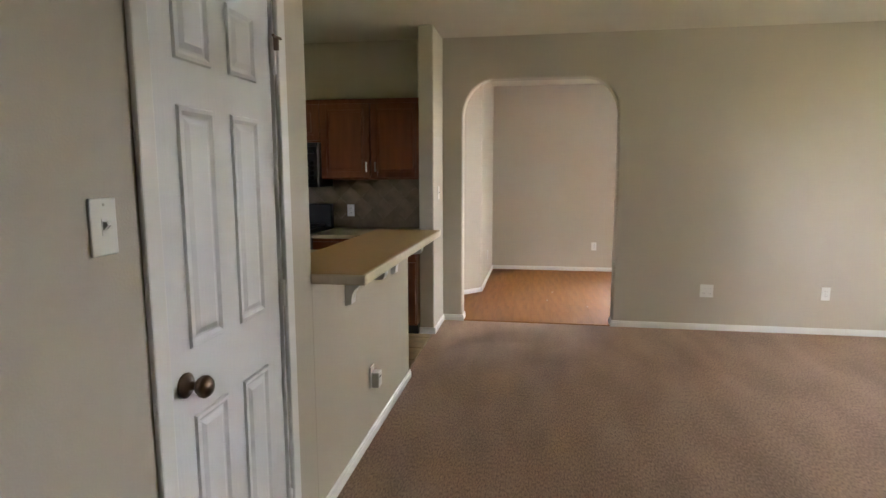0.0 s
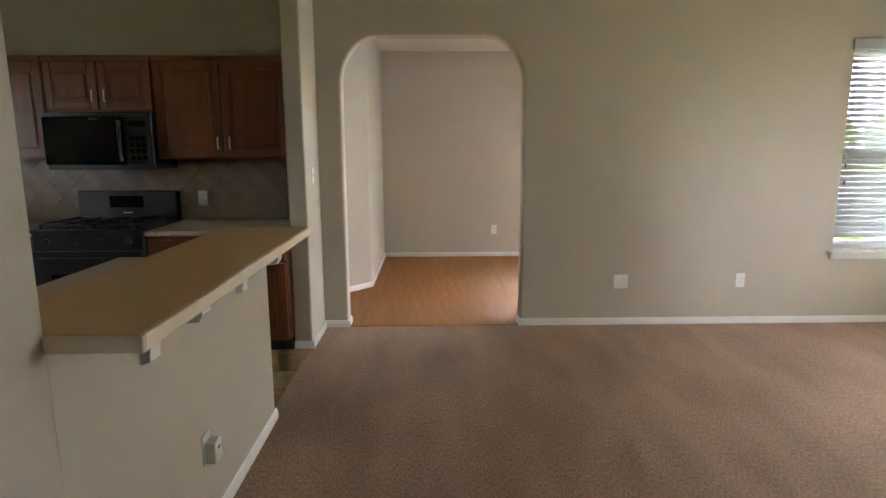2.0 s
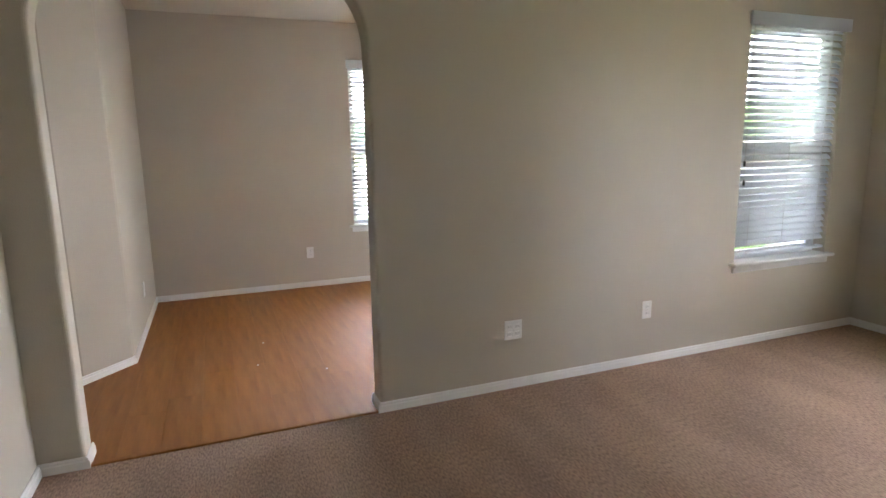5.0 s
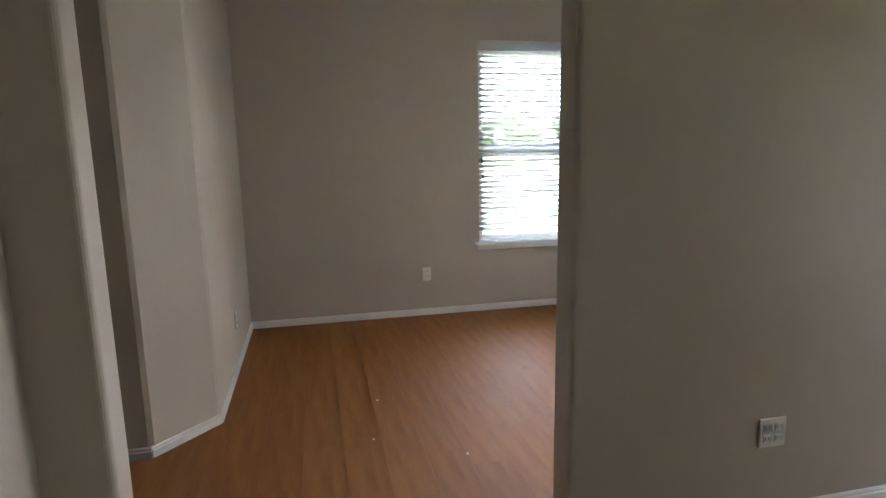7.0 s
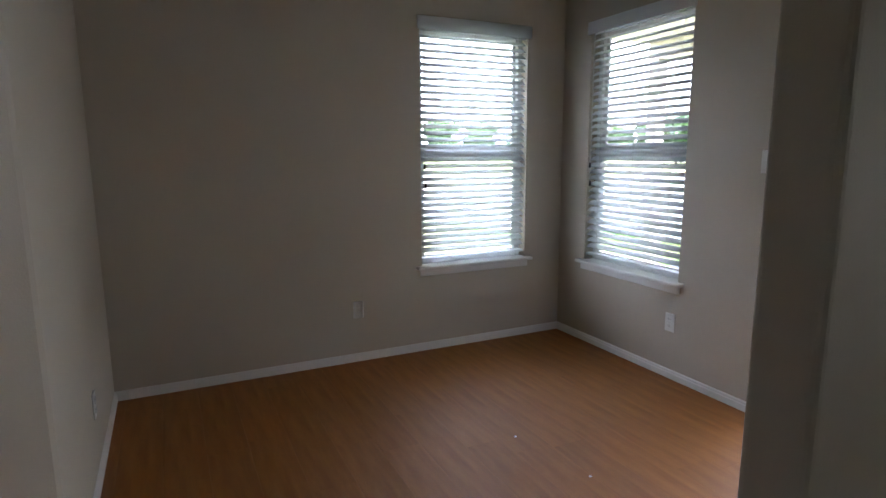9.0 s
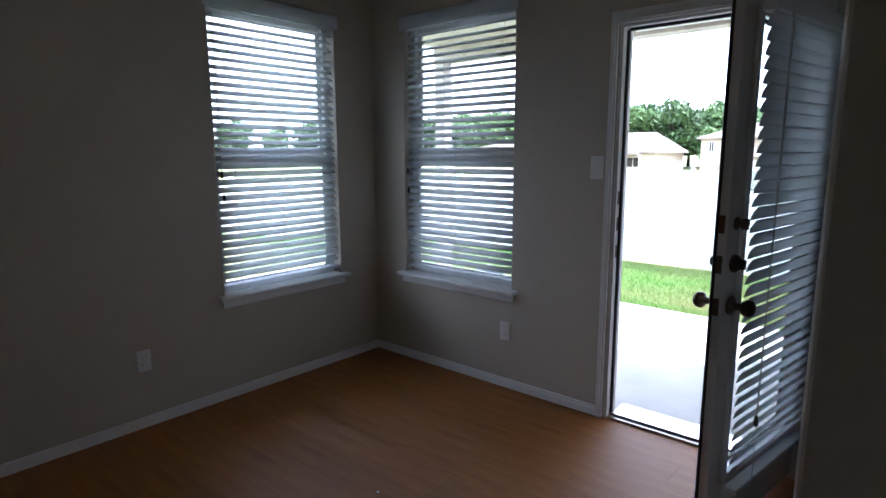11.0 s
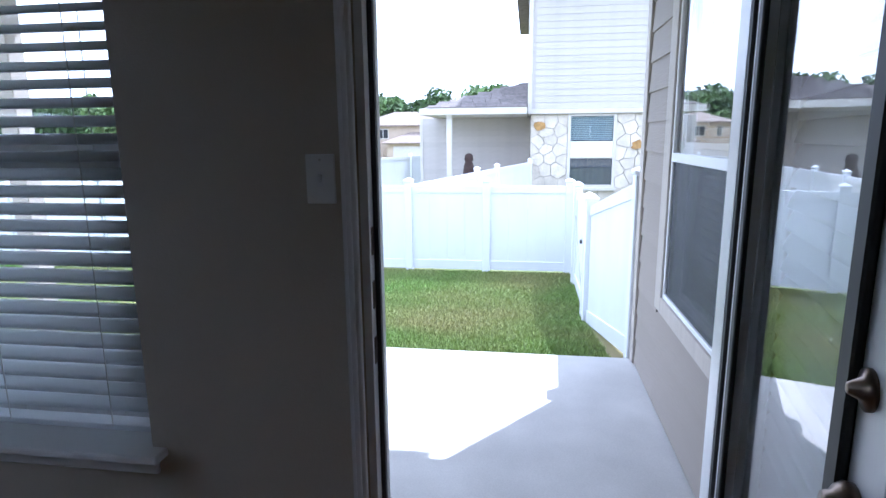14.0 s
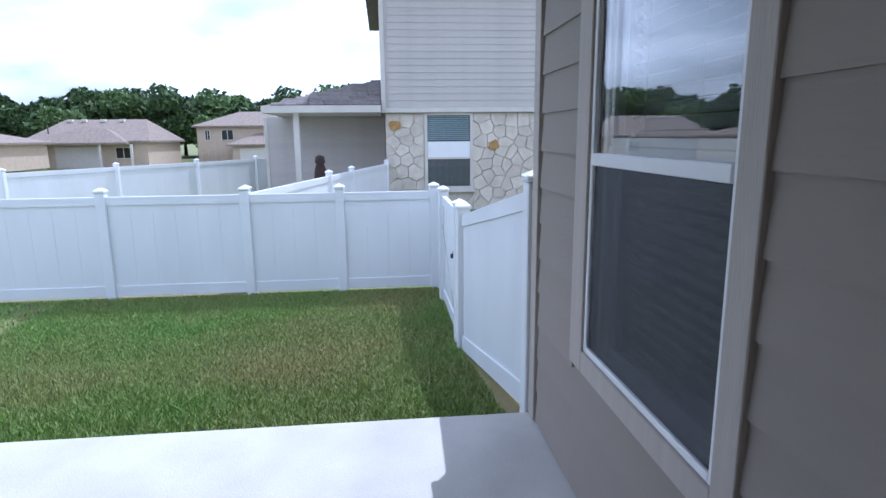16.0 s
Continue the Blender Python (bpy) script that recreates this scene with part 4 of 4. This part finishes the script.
rf = part("roof", prism([(-6.6, 5.6), (7.35, 5.6), (7.35, 5.76), (4.0, 7.6), (-6.6, 7.6)], NX - 0.5, NX + 9.4, "x"), SHING, nbh)
part("fascia", B((NX - 0.53, -6.6, 5.56), (NX - 0.501, 7.37, 5.78)), NTRIM, rf)
# lower hip roof over the porch
pr = part("porch_roof", bmesh.new(), SHING, nbh)
bm = bmesh.new()
z0, z1 = 2.20, 3.05
P = [(NX - 0.35, 6.96, z0), (NX - 0.35, 9.80, z0), (NX + 7.0, 9.80, z0), (NX + 7.0, 6.96, z1 + 0.3), (NX + 2.2, 6.96, z1)]
vs = [bm.verts.new(p) for p in P]
lows = [bm.verts.new((x, y, z0 - 0.02)) for x, y, z in P]
bm.faces.new((vs[0], vs[1], vs[4])), bm.faces.new((vs[1], vs[2], vs[3], vs[4])), bm.faces.new(lows)
for i in range(5):
    j = (i + 1) % 5
    bm.faces.new((vs[i], vs[j], lows[j], lows[i]))
bmesh.ops.recalc_face_normals(bm, faces=bm.faces[:])
bm.to_mesh(pr.data)
bm.free()
# shingle courses on the porch roof's front slope
base, ridge = Vector((NX - 0.36, 0, z0)), Vector((NX + 2.2, 0, z1))
for k in range(14):
    f = k / 14
    c = base.lerp(ridge, f)
    y_end = 9.80 - (9.80 - 6.96) * f
    y = 6.97
    while y < y_end - 0.25:
        w = min(random.uniform(0.28, 0.42), y_end - y)
        part("shingle", boxes(((c.x, y, c.z + 0.006), (c.x + 0.2, y + w - 0.012, c.z + 0.02 + 0.006))), SHING, pr).matrix_basis = Matrix.Translation(c) @ pose(0, 0, 0, 0, -18.4, 0) @ Matrix.Translation(-c)
        y += w
part("fascia", boxes(((NX - 0.39, 6.96, 2.03), (NX - 0.352, 9.84, 2.20)), ((NX - 0.352, 9.802, 2.03), (NX + 7.0, 9.84, 2.20))), NTRIM, nbh)
part("soffit", B((NX - 0.35, 6.96, 2.04), (NX + 7.0, 9.80, 2.07)), NTRIM, nbh)
part("porch_post", B((NX - 0.22, 8.98, -0.5), (NX - 0.08, 9.12, 2.039)), NTRIM, nbh)
part("porch_slab", B((NX - 0.4, 6.9, -0.55), (NX + 2.8, 9.9, -0.44)), CONC, nbh)
pw = part("porch_wall", B((NX + 2.6, 6.85, -0.44), (NX + 2.8, 10.35, 2.03)), NSIDE, nbh)
me = mesh_of("siding_board", lap_mesh(3.45, 0.17), NSIDE)
for k in range(14):
    piece("siding_board", me, pw, pose(NX + 2.599, 10.33, -0.42 + k * 0.17, 0, 0, -90))
part("corner_board", B((NX + 2.56, 10.28, -0.44), (NX + 2.5985, 10.38, 2.03)), NTRIM, nbh)


def cell(p, others, rect):
    """The part of a rectangle that lies nearer to p than to the others."""
    poly = rect
    for o in others:
        mx, my, dx, dy = (p[0] + o[0]) / 2, (p[1] + o[1]) / 2, o[0] - p[0], o[1] - p[1]
        side = [(a - mx) * dx + (b - my) * dy for a, b in poly]
        cut = []
        for k in range(len(poly)):
            n = (k + 1) % len(poly)
            if side[k] <= 0:
                cut.append(poly[k])
            if side[k] * side[n] < 0:
                f = side[k] / (side[k] - side[n])
                cut.append((poly[k][0] + f * (poly[n][0] - poly[k][0]), poly[k][1] + f * (poly[n][1] - poly[k][1])))
        poly = cut
    return poly


def stones(y0, y1, z0, z1, size=0.36):
    """Irregular limestone facing, each stone a block with its own outline."""
    ny, nz = max(2, round((y1 - y0) / size)), max(1, round((z1 - z0) / (size * 0.8)))
    seeds = [(y0 + (i + 0.5 + (0.25 if k % 2 else -0.25) + random.uniform(-0.3, 0.3)) * (y1 - y0) / ny, z0 + (k + 0.5 + random.uniform(-0.33, 0.33)) * (z1 - z0) / nz) for k in range(nz) for i in range(ny)]
    rect = [(y0, z0), (y1, z0), (y1, z1), (y0, z1)]
    for p in seeds:
        poly = cell(p, [o for o in seeds if o is not p], rect)
        if len(poly) < 3:
            continue
        cy, cz = sum(a for a, b in poly) / len(poly), sum(b for a, b in poly) / len(poly)
        pts = [(cy + (a - cy) * (1 - 0.012 / max(0.03, math.hypot(a - cy, b - cz))), cz + (b - cz) * (1 - 0.012 / max(0.03, math.hypot(a - cy, b - cz)))) for a, b in poly]
        part("stone", prism(pts, NX + 0.06 + random.uniform(0, 0.03), NX + 0.14, "x"), STONE, nbh)


stones(5.87, 6.86, -0.5, 2.02)
stones(2.6, 4.60, -0.5, 2.02)
stones(4.60, 5.87, -0.5, 0.06)
for yy, zz in ((6.62, 1.72), (4.05, 1.20)):
    pts = [(yy + 0.17 * math.cos(a) * random.uniform(0.7, 1.1), zz + 0.14 * math.sin(a) * random.uniform(0.7, 1.1)) for a in [k * math.pi / 5 for k in range(10)]]
    part("stone", prism(pts, NX + 0.035, NX + 0.13, "x"), STONEO, nbh, "ochre stone")
nw = part("window", boxes(((NX + 0.04, 4.60, 0.06), (NX + 0.119, 4.68, 2.02)), ((NX + 0.04, 5.79, 0.06), (NX + 0.119, 5.87, 2.02)), ((NX + 0.04, 4.68, 1.96), (NX + 0.119, 5.79, 2.02)), ((NX + 0.04, 4.68, 0.06), (NX + 0.119, 5.79, 0.14)), ((NX + 0.05, 4.68, 0.85), (NX + 0.119, 5.79, 0.90))), NTRIM, nbh)
part("sill", B((NX - 0.02, 4.56, -0.01), (NX + 0.10, 5.91, 0.059)), NTRIM, nw)
part("shade", B((NX + 0.052, 4.685, 0.86), (NX + 0.066, 5.785, 1.30)), VINYLW, nw, "white window shade")
# Grey sheet before the wall; its dark colour stands for the room's shade.
part("dark_room", B((NX + 0.115, 4.68, 0.14), (NX + 0.1195, 5.79, 1.96)), GREYC, nw, "dark sheet behind the glass, coloured as an unlit room")
SL = mesh_of("slat", B((0, 0, 0), (0.010, 1.10, 0.030)), GREYC)
SL2 = mesh_of("slat", B((0, 0, 0), (0.010, 1.10, 0.030)), mat("pale_blue_slat", (0.34, 0.44, 0.47), 0.5, 0.05))
for k in range(13):
    piece("slat", SL2, nw, pose(NX + 0.100, 4.685, 1.34 + k * 0.048))
for k in range(14):
    piece("slat", SL, nw, pose(NX + 0.100, 4.685, 0.15 + k * 0.05))
ng = part("pane", B((NX + 0.078, 4.68, 0.14), (NX + 0.082, 5.79, 1.96)), GLASS, nw)
ng.visible_shadow = False

umb = thing("patio_umbrella", "closed dark brown umbrella on the neighbouring porch", "umbrella", "", pose(17.9, 8.42, -0.49))
part("canopy", lathe([(0.05, 0.75), (0.17, 0.80), (0.15, 1.05), (0.13, 1.20), (0.09, 1.30), (0.12, 1.36), (0.10, 1.48), (0.03, 1.52)], n=14), TARP, umb)
part("pole", lathe([(0.02, 0.05), (0.02, 0.76)], n=10), STEEL, umb)
part("base", lathe([(0.22, 0.0), (0.22, 0.05), (0.05, 0.09), (0.03, 0.14)], n=18), DARK, umb)


# ---- far houses ----
def far_window(parent, x, y, z, w, h):
    f = part("window", boxes(((x - 0.06, y, z), (x, y + w, z + 0.09)), ((x - 0.06, y, z + h - 0.09), (x, y + w, z + h)), ((x - 0.06, y, z + 0.09), (x, y + 0.09, z + h - 0.09)), ((x - 0.06, y + w - 0.09, z + 0.09), (x, y + w, z + h - 0.09)), ((x - 0.05, y + w / 2 - 0.04, z + 0.09), (x, y + w / 2 + 0.04, z + h - 0.09))), NTRIM, parent)
    part("pane", B((x - 0.03, y + 0.09, z + 0.09), (x - 0.005, y + w - 0.09, z + h - 0.09)), BLKG, f)


def hip(x0, x1, y0, y1, z0, z1, inset, over=0.5):
    """A hipped roof with its eaves."""
    x0, x1, y0, y1 = x0 - over, x1 + over, y0 - over, y1 + over
    bm = bmesh.new()
    lo = [bm.verts.new(p) for p in ((x0, y0, z0), (x1, y0, z0), (x1, y1, z0), (x0, y1, z0))]
    mid = [bm.verts.new((v.co.x, v.co.y, z0 + 0.2)) for v in lo]
    xm = (x0 + x1) / 2
    a, b = bm.verts.new((xm, y0 + inset, z1)), bm.verts.new((xm, y1 - inset, z1))
    bm.faces.new(lo)
    for i in range(4):
        bm.faces.new((lo[i], lo[(i + 1) % 4], mid[(i + 1) % 4], mid[i]))
    bm.faces.new((mid[0], mid[1], a)), bm.faces.new((mid[1], mid[2], b, a)), bm.faces.new((mid[2], mid[3], b)), bm.faces.new((mid[3], mid[0], a, b))
    bmesh.ops.recalc_face_normals(bm, faces=bm.faces[:])
    return bm


h1 = thing("far_house", "tan one-storey house with a broad brown hip roof", "house", "far houses", pose(75, 34.2, -1.79) @ Matrix.Diagonal((1, 1, 1.15, 1)))
part("wall", B((0, 0, 0), (11, 13.2, 2.5)), FARWALL, h1)
r1 = part("roof", hip(0, 11, 0, 13.2, 2.5, 4.95, 2.4), FARROOF, h1)
for y in (4.2, 6.4, 8.6, 10.2):
    part("roof_vent", B((4.6, y, 4.65), (5.2, y + 0.6, 4.95), 0.05), NTRIM, r1)
part("pipe", lathe([(0.07, 3.2), (0.07, 4.1)], at=(1.6, 11.5, 0), n=8), DARK, r1)
part("porch_roof", hip(-1.2, 4, 2.0, 11.5, 2.35, 4.0, 3.4, 0.3), FARROOF, h1)
for y in (1.2, 4.6, 10.8):
    part("porch_post", B((-1.3, y, 0), (-1.1, y + 0.25, 2.35)), NTRIM, h1)
far_window(h1, -0.001, 1.8, 0.9, 1.8, 1.2)
part("garage_door", B((-0.05, 5.4, 0), (-0.002, 10.2, 2.2), 0.02), NTRIM, h1)

h2 = thing("far_house", "tan two-storey house with brown hip roof", "house", "far houses", pose(84, 19.0, -1.79))
part("wall", B((0, 0, 0), (10, 12.3, 4.7)), FARWALL, h2)
part("roof", hip(0, 10, 0, 12.3, 4.7, 6.9, 5.0), FARROOF, h2)
part("lower_roof", hip(-3.4, 3, 0.2, 7.2, 2.3, 3.9, 3.2), FARROOF, h2)
part("garage", B((-3.3, 0.3, 0), (-0.002, 7.1, 2.3)), FARWALL, h2)
part("garage_door", B((-3.36, 1.2, 0), (-3.302, 6.2, 2.0), 0.02), NTRIM, h2)
far_window(h2, -0.001, 7.6, 3.0, 1.6, 1.4)
far_window(h2, -0.001, 1.6, 3.0, 1.5, 1.4)
far_window(h2, -0.001, 10.6, 3.0, 0.7, 1.4)
for k in range(5):
    part("fence_post", B((-0.5, 8.3 + k * 0.85, 0), (-0.38, 8.42 + k * 0.85, 1.5)), FARWALL, h2)
h3 = thing("far_house", "pale house with a brown hip roof, mostly hidden", "house", "far houses", pose(60, 42.5, -1.44))
part("wall", B((0, 0, 0), (10, 12, 2.5)), FARWALL, h3)
part("roof", hip(0, 10, 0, 12, 2.5, 3.9, 4.0), FARROOF, h3)


# ---- trees ----
def crown_mesh(r, h, n, seed, leaf):
    """Clumps of small leaves scattered through lobes of uneven size."""
    rng = np.random.default_rng(seed)
    lobes = [(rng.uniform(-0.55, 0.55) * r, rng.uniform(-0.55, 0.55) * r, h * rng.uniform(0.30, 0.86), r * rng.uniform(0.32, 0.55)) for _ in range(11)]
    verts, faces = [], []
    for i in range(n):
        cx, cy, cz, cr = lobes[i % len(lobes)]
        d = rng.normal(size=3)
        d /= np.linalg.norm(d)
        rad = cr * rng.uniform(0.55, 1.08)
        c = np.array((cx, cy, cz)) + d * rad * np.array((1, 1, 0.8))
        s = leaf * rng.uniform(0.6, 1.4)
        u, v = rng.normal(size=3), rng.normal(size=3)
        u /= np.linalg.norm(u)
        v -= u * v.dot(u)
        v /= np.linalg.norm(v)
        k = len(verts)
        verts += [c - u * s, c + v * s * 0.55, c + u * s, c - v * s * 0.55]
        faces.append((k, k + 1, k + 2, k + 3))
    me = bpy.data.meshes.new("crown")
    me.from_pydata([tuple(p) for p in verts], [], faces)
    return me


def trunk_mesh(h, seed):
    rng = random.Random(seed)
    bm = lathe([(0.30, 0), (0.22, h * 0.15), (0.16, h * 0.4), (0.08, h * 0.7), (0.03, h * 0.85)], n=9)
    for k in range(5):
        a, z = rng.uniform(0, 6.3), h * rng.uniform(0.25, 0.5)
        limb = lathe([(0.09, 0), (0.05, h * 0.2), (0.02, h * 0.38)], n=6)
        bmesh.ops.transform(limb, matrix=pose(0, 0, z, 0, 45, math.degrees(a)), verts=limb.verts[:])
        tmp = bpy.data.meshes.new("limb")
        limb.to_mesh(tmp)
        limb.free()
        bm.from_mesh(tmp)
        bpy.data.meshes.remove(tmp)
    return mesh_of("trunk", bm, BARK)


KINDS = []
for k in range(5):
    cm = crown_mesh(4.2, 9.5, 2600, 11 + k, 0.42)
    cm.materials.append(LEAF if k < 3 else LEAF2)
    KINDS.append((trunk_mesh(9.5, k), cm))


def tree(x, y, z, s, k, label):
    t = thing("tree", label, "tree", "trees behind the houses", pose(x, y, z, 0, 0, random.uniform(0, 360)) @ Matrix.Scale(s, 4))
    piece("trunk", KINDS[k][0], t, Matrix())
    piece("crown", KINDS[k][1], t, Matrix())


y = -30.0
while y < 120:
    tree(random.uniform(106, 116), y, -1.8, random.uniform(1.05, 1.32), random.randrange(5) if random.random() < 0.3 else random.randrange(3), "dense green broadleaf tree in a row")
    tree(random.uniform(118, 126), y + 2, -1.8, random.uniform(1.1, 1.35), random.randrange(3), "dense green broadleaf tree in a row")
    y += random.uniform(3.6, 5.4)
tree(98, 33.2, -1.8, 0.72, 3, "smaller bright green tree between the houses")
tree(100, 26.5, -1.8, 0.6, 4, "smaller bright green tree between the houses")
for x, y, s in ((64, 54, 0.75), (70, 58, 0.9), (80, 62, 1.0), (88, 50, 0.8)):
    tree(x, y, -1.7, s, 3, "light green leafy tree beside the houses")
for k in range(62):
    tree(-70 + k * 2.7, 95 + (k % 3) * 4, -0.4, 0.55 + 0.08 * (k % 4), k % 5, "dense green broadleaf tree in a row")


# ---- lawn ----
def lawn():
    rng = np.random.default_rng(5)
    n = 170000
    x = np.concatenate((rng.uniform(6.74, 11.15, n), rng.uniform(6.74, 11.15, 60000)))
    y = np.concatenate((rng.uniform(6.28, 10.8, n), rng.uniform(10.8, 16.9, 60000)))
    z = np.interp(x, (6.75, 9.0), (-0.09, -0.49))
    m = len(x)
    a = rng.uniform(0, 6.28, m)
    h = rng.uniform(0.015, 0.045, m)
    w = rng.uniform(0.0035, 0.0075, m)
    lx, ly = rng.normal(0, 0.018, m), rng.normal(0, 0.018, m)
    v = np.empty((m, 3, 3))
    v[:, 0] = np.stack((x - np.cos(a) * w, y - np.sin(a) * w, z - 0.004), 1)
    v[:, 1] = np.stack((x + np.cos(a) * w, y + np.sin(a) * w, z - 0.004), 1)
    v[:, 2] = np.stack((x + lx, y + ly, z + h), 1)
    me = bpy.data.meshes.new("grass")
    me.vertices.add(m * 3)
    me.vertices.foreach_set("co", v.ravel())
    me.loops.add(m * 3)
    me.loops.foreach_set("vertex_index", np.arange(m * 3))
    me.polygons.add(m)
    me.polygons.foreach_set("loop_start", np.arange(m) * 3)
    me.update()
    me.materials.append(GRASS)
    return tagged(new("grass", me), "short mown green grass with dry straw patches", "grass", kind="stuff")


lawn()

# ---- small things on the patio ----
# Covered item of unknown kind, built as a small cover on four legs.
gr = thing("patio_item", "slate-grey covered item standing on the patio", "grill", "", pose(5.62, 9.02, -0.034, 0, 0, 25) @ Matrix.Scale(0.55, 4))
part("cover", prism([(-0.28, 0.12), (0.28, 0.12), (0.25, 0.62), (0.16, 0.78), (-0.16, 0.78), (-0.25, 0.62)], -0.22, 0.22, "y"), GREYC, gr)
for x in (-0.22, 0.22):
    for y in (-0.16, 0.16):
        part("leg", B((x - 0.02, y - 0.02, 0), (x + 0.02, y + 0.02, 0.119)), DARK, gr)

# ---- floor pieces ----
PLANK = [mesh_of("plank", B((0.0002, 0.0002, -0.0095), (0.1898, L - 0.0002, 0.0), 0.0003), LAMI) for L in (1.2,)]
row = 0
x = -0.5
while x < XE - 0.02:
    w = min(0.19, XE - x)
    y = 6.03 - random.uniform(0, 1.0)
    while y < YN - 0.01:
        lo, hi = max(y, 6.03), min(y + 1.2, YN)
        if hi - lo > 0.01 and not (x < 0.78 and lo > 7.25):
            if hi - lo > 1.199 and w > 0.189:
                piece("plank", PLANK[0], sub, pose(x, lo, 0))
            else:
                piece("plank", mesh_of("plank", B((0.0002, 0.0002, -0.0095), (w - 0.0002, hi - lo - 0.0002, 0.0), 0.0003), LAMI), sub, pose(x, lo, 0))
        y += 1.2
    x += 0.19
TM = mesh_of("tile", B((0.003, 0.003, -0.0075), (0.302, 0.302, 0.0), 0.0015), TILE)
for i in range(8):
    for j in range(14):
        piece("tile", TM, ksub, pose(0.895 - 0.305 * (i + 1), 1.7 + 0.305 * j, 0))
ST = mesh_of("tile", B((-0.074, -0.006, -0.074), (0.074, 0.0, 0.074), 0.0015), SPLASH)
d = 0.152 * 2 ** 0.5
for i in range(-13, 4):
    for j in range(5):
        xx, zz = i * d + (d / 2 if j % 2 else 0), 1.0 + (j - 0.5) * d / 2 * 1.0 + 0.03
        if xx < 0.66 and 1.0 < zz < 1.30:
            piece("tile", ST, bs, pose(xx, YA - 0.0065, zz) @ pose(0, 0, 0, 0, 45, 0))

# specks of debris on the laminate
for x, y in ((2.0, 7.45), (1.93, 7.0), (3.0, 7.7), (3.1, 7.25), (2.35, 6.75)):
    s = part("debris_speck", lathe([(0.004, 0.0), (0.007, 0.002), (0.004, 0.005), (0.001, 0.006)], n=7), PLAST)
    s.matrix_world = pose(x, y, 0.0005, 0, 0, random.uniform(0, 360))
    tagged(s, "tiny pale crumb on the laminate floor", "debris", "floor crumbs")
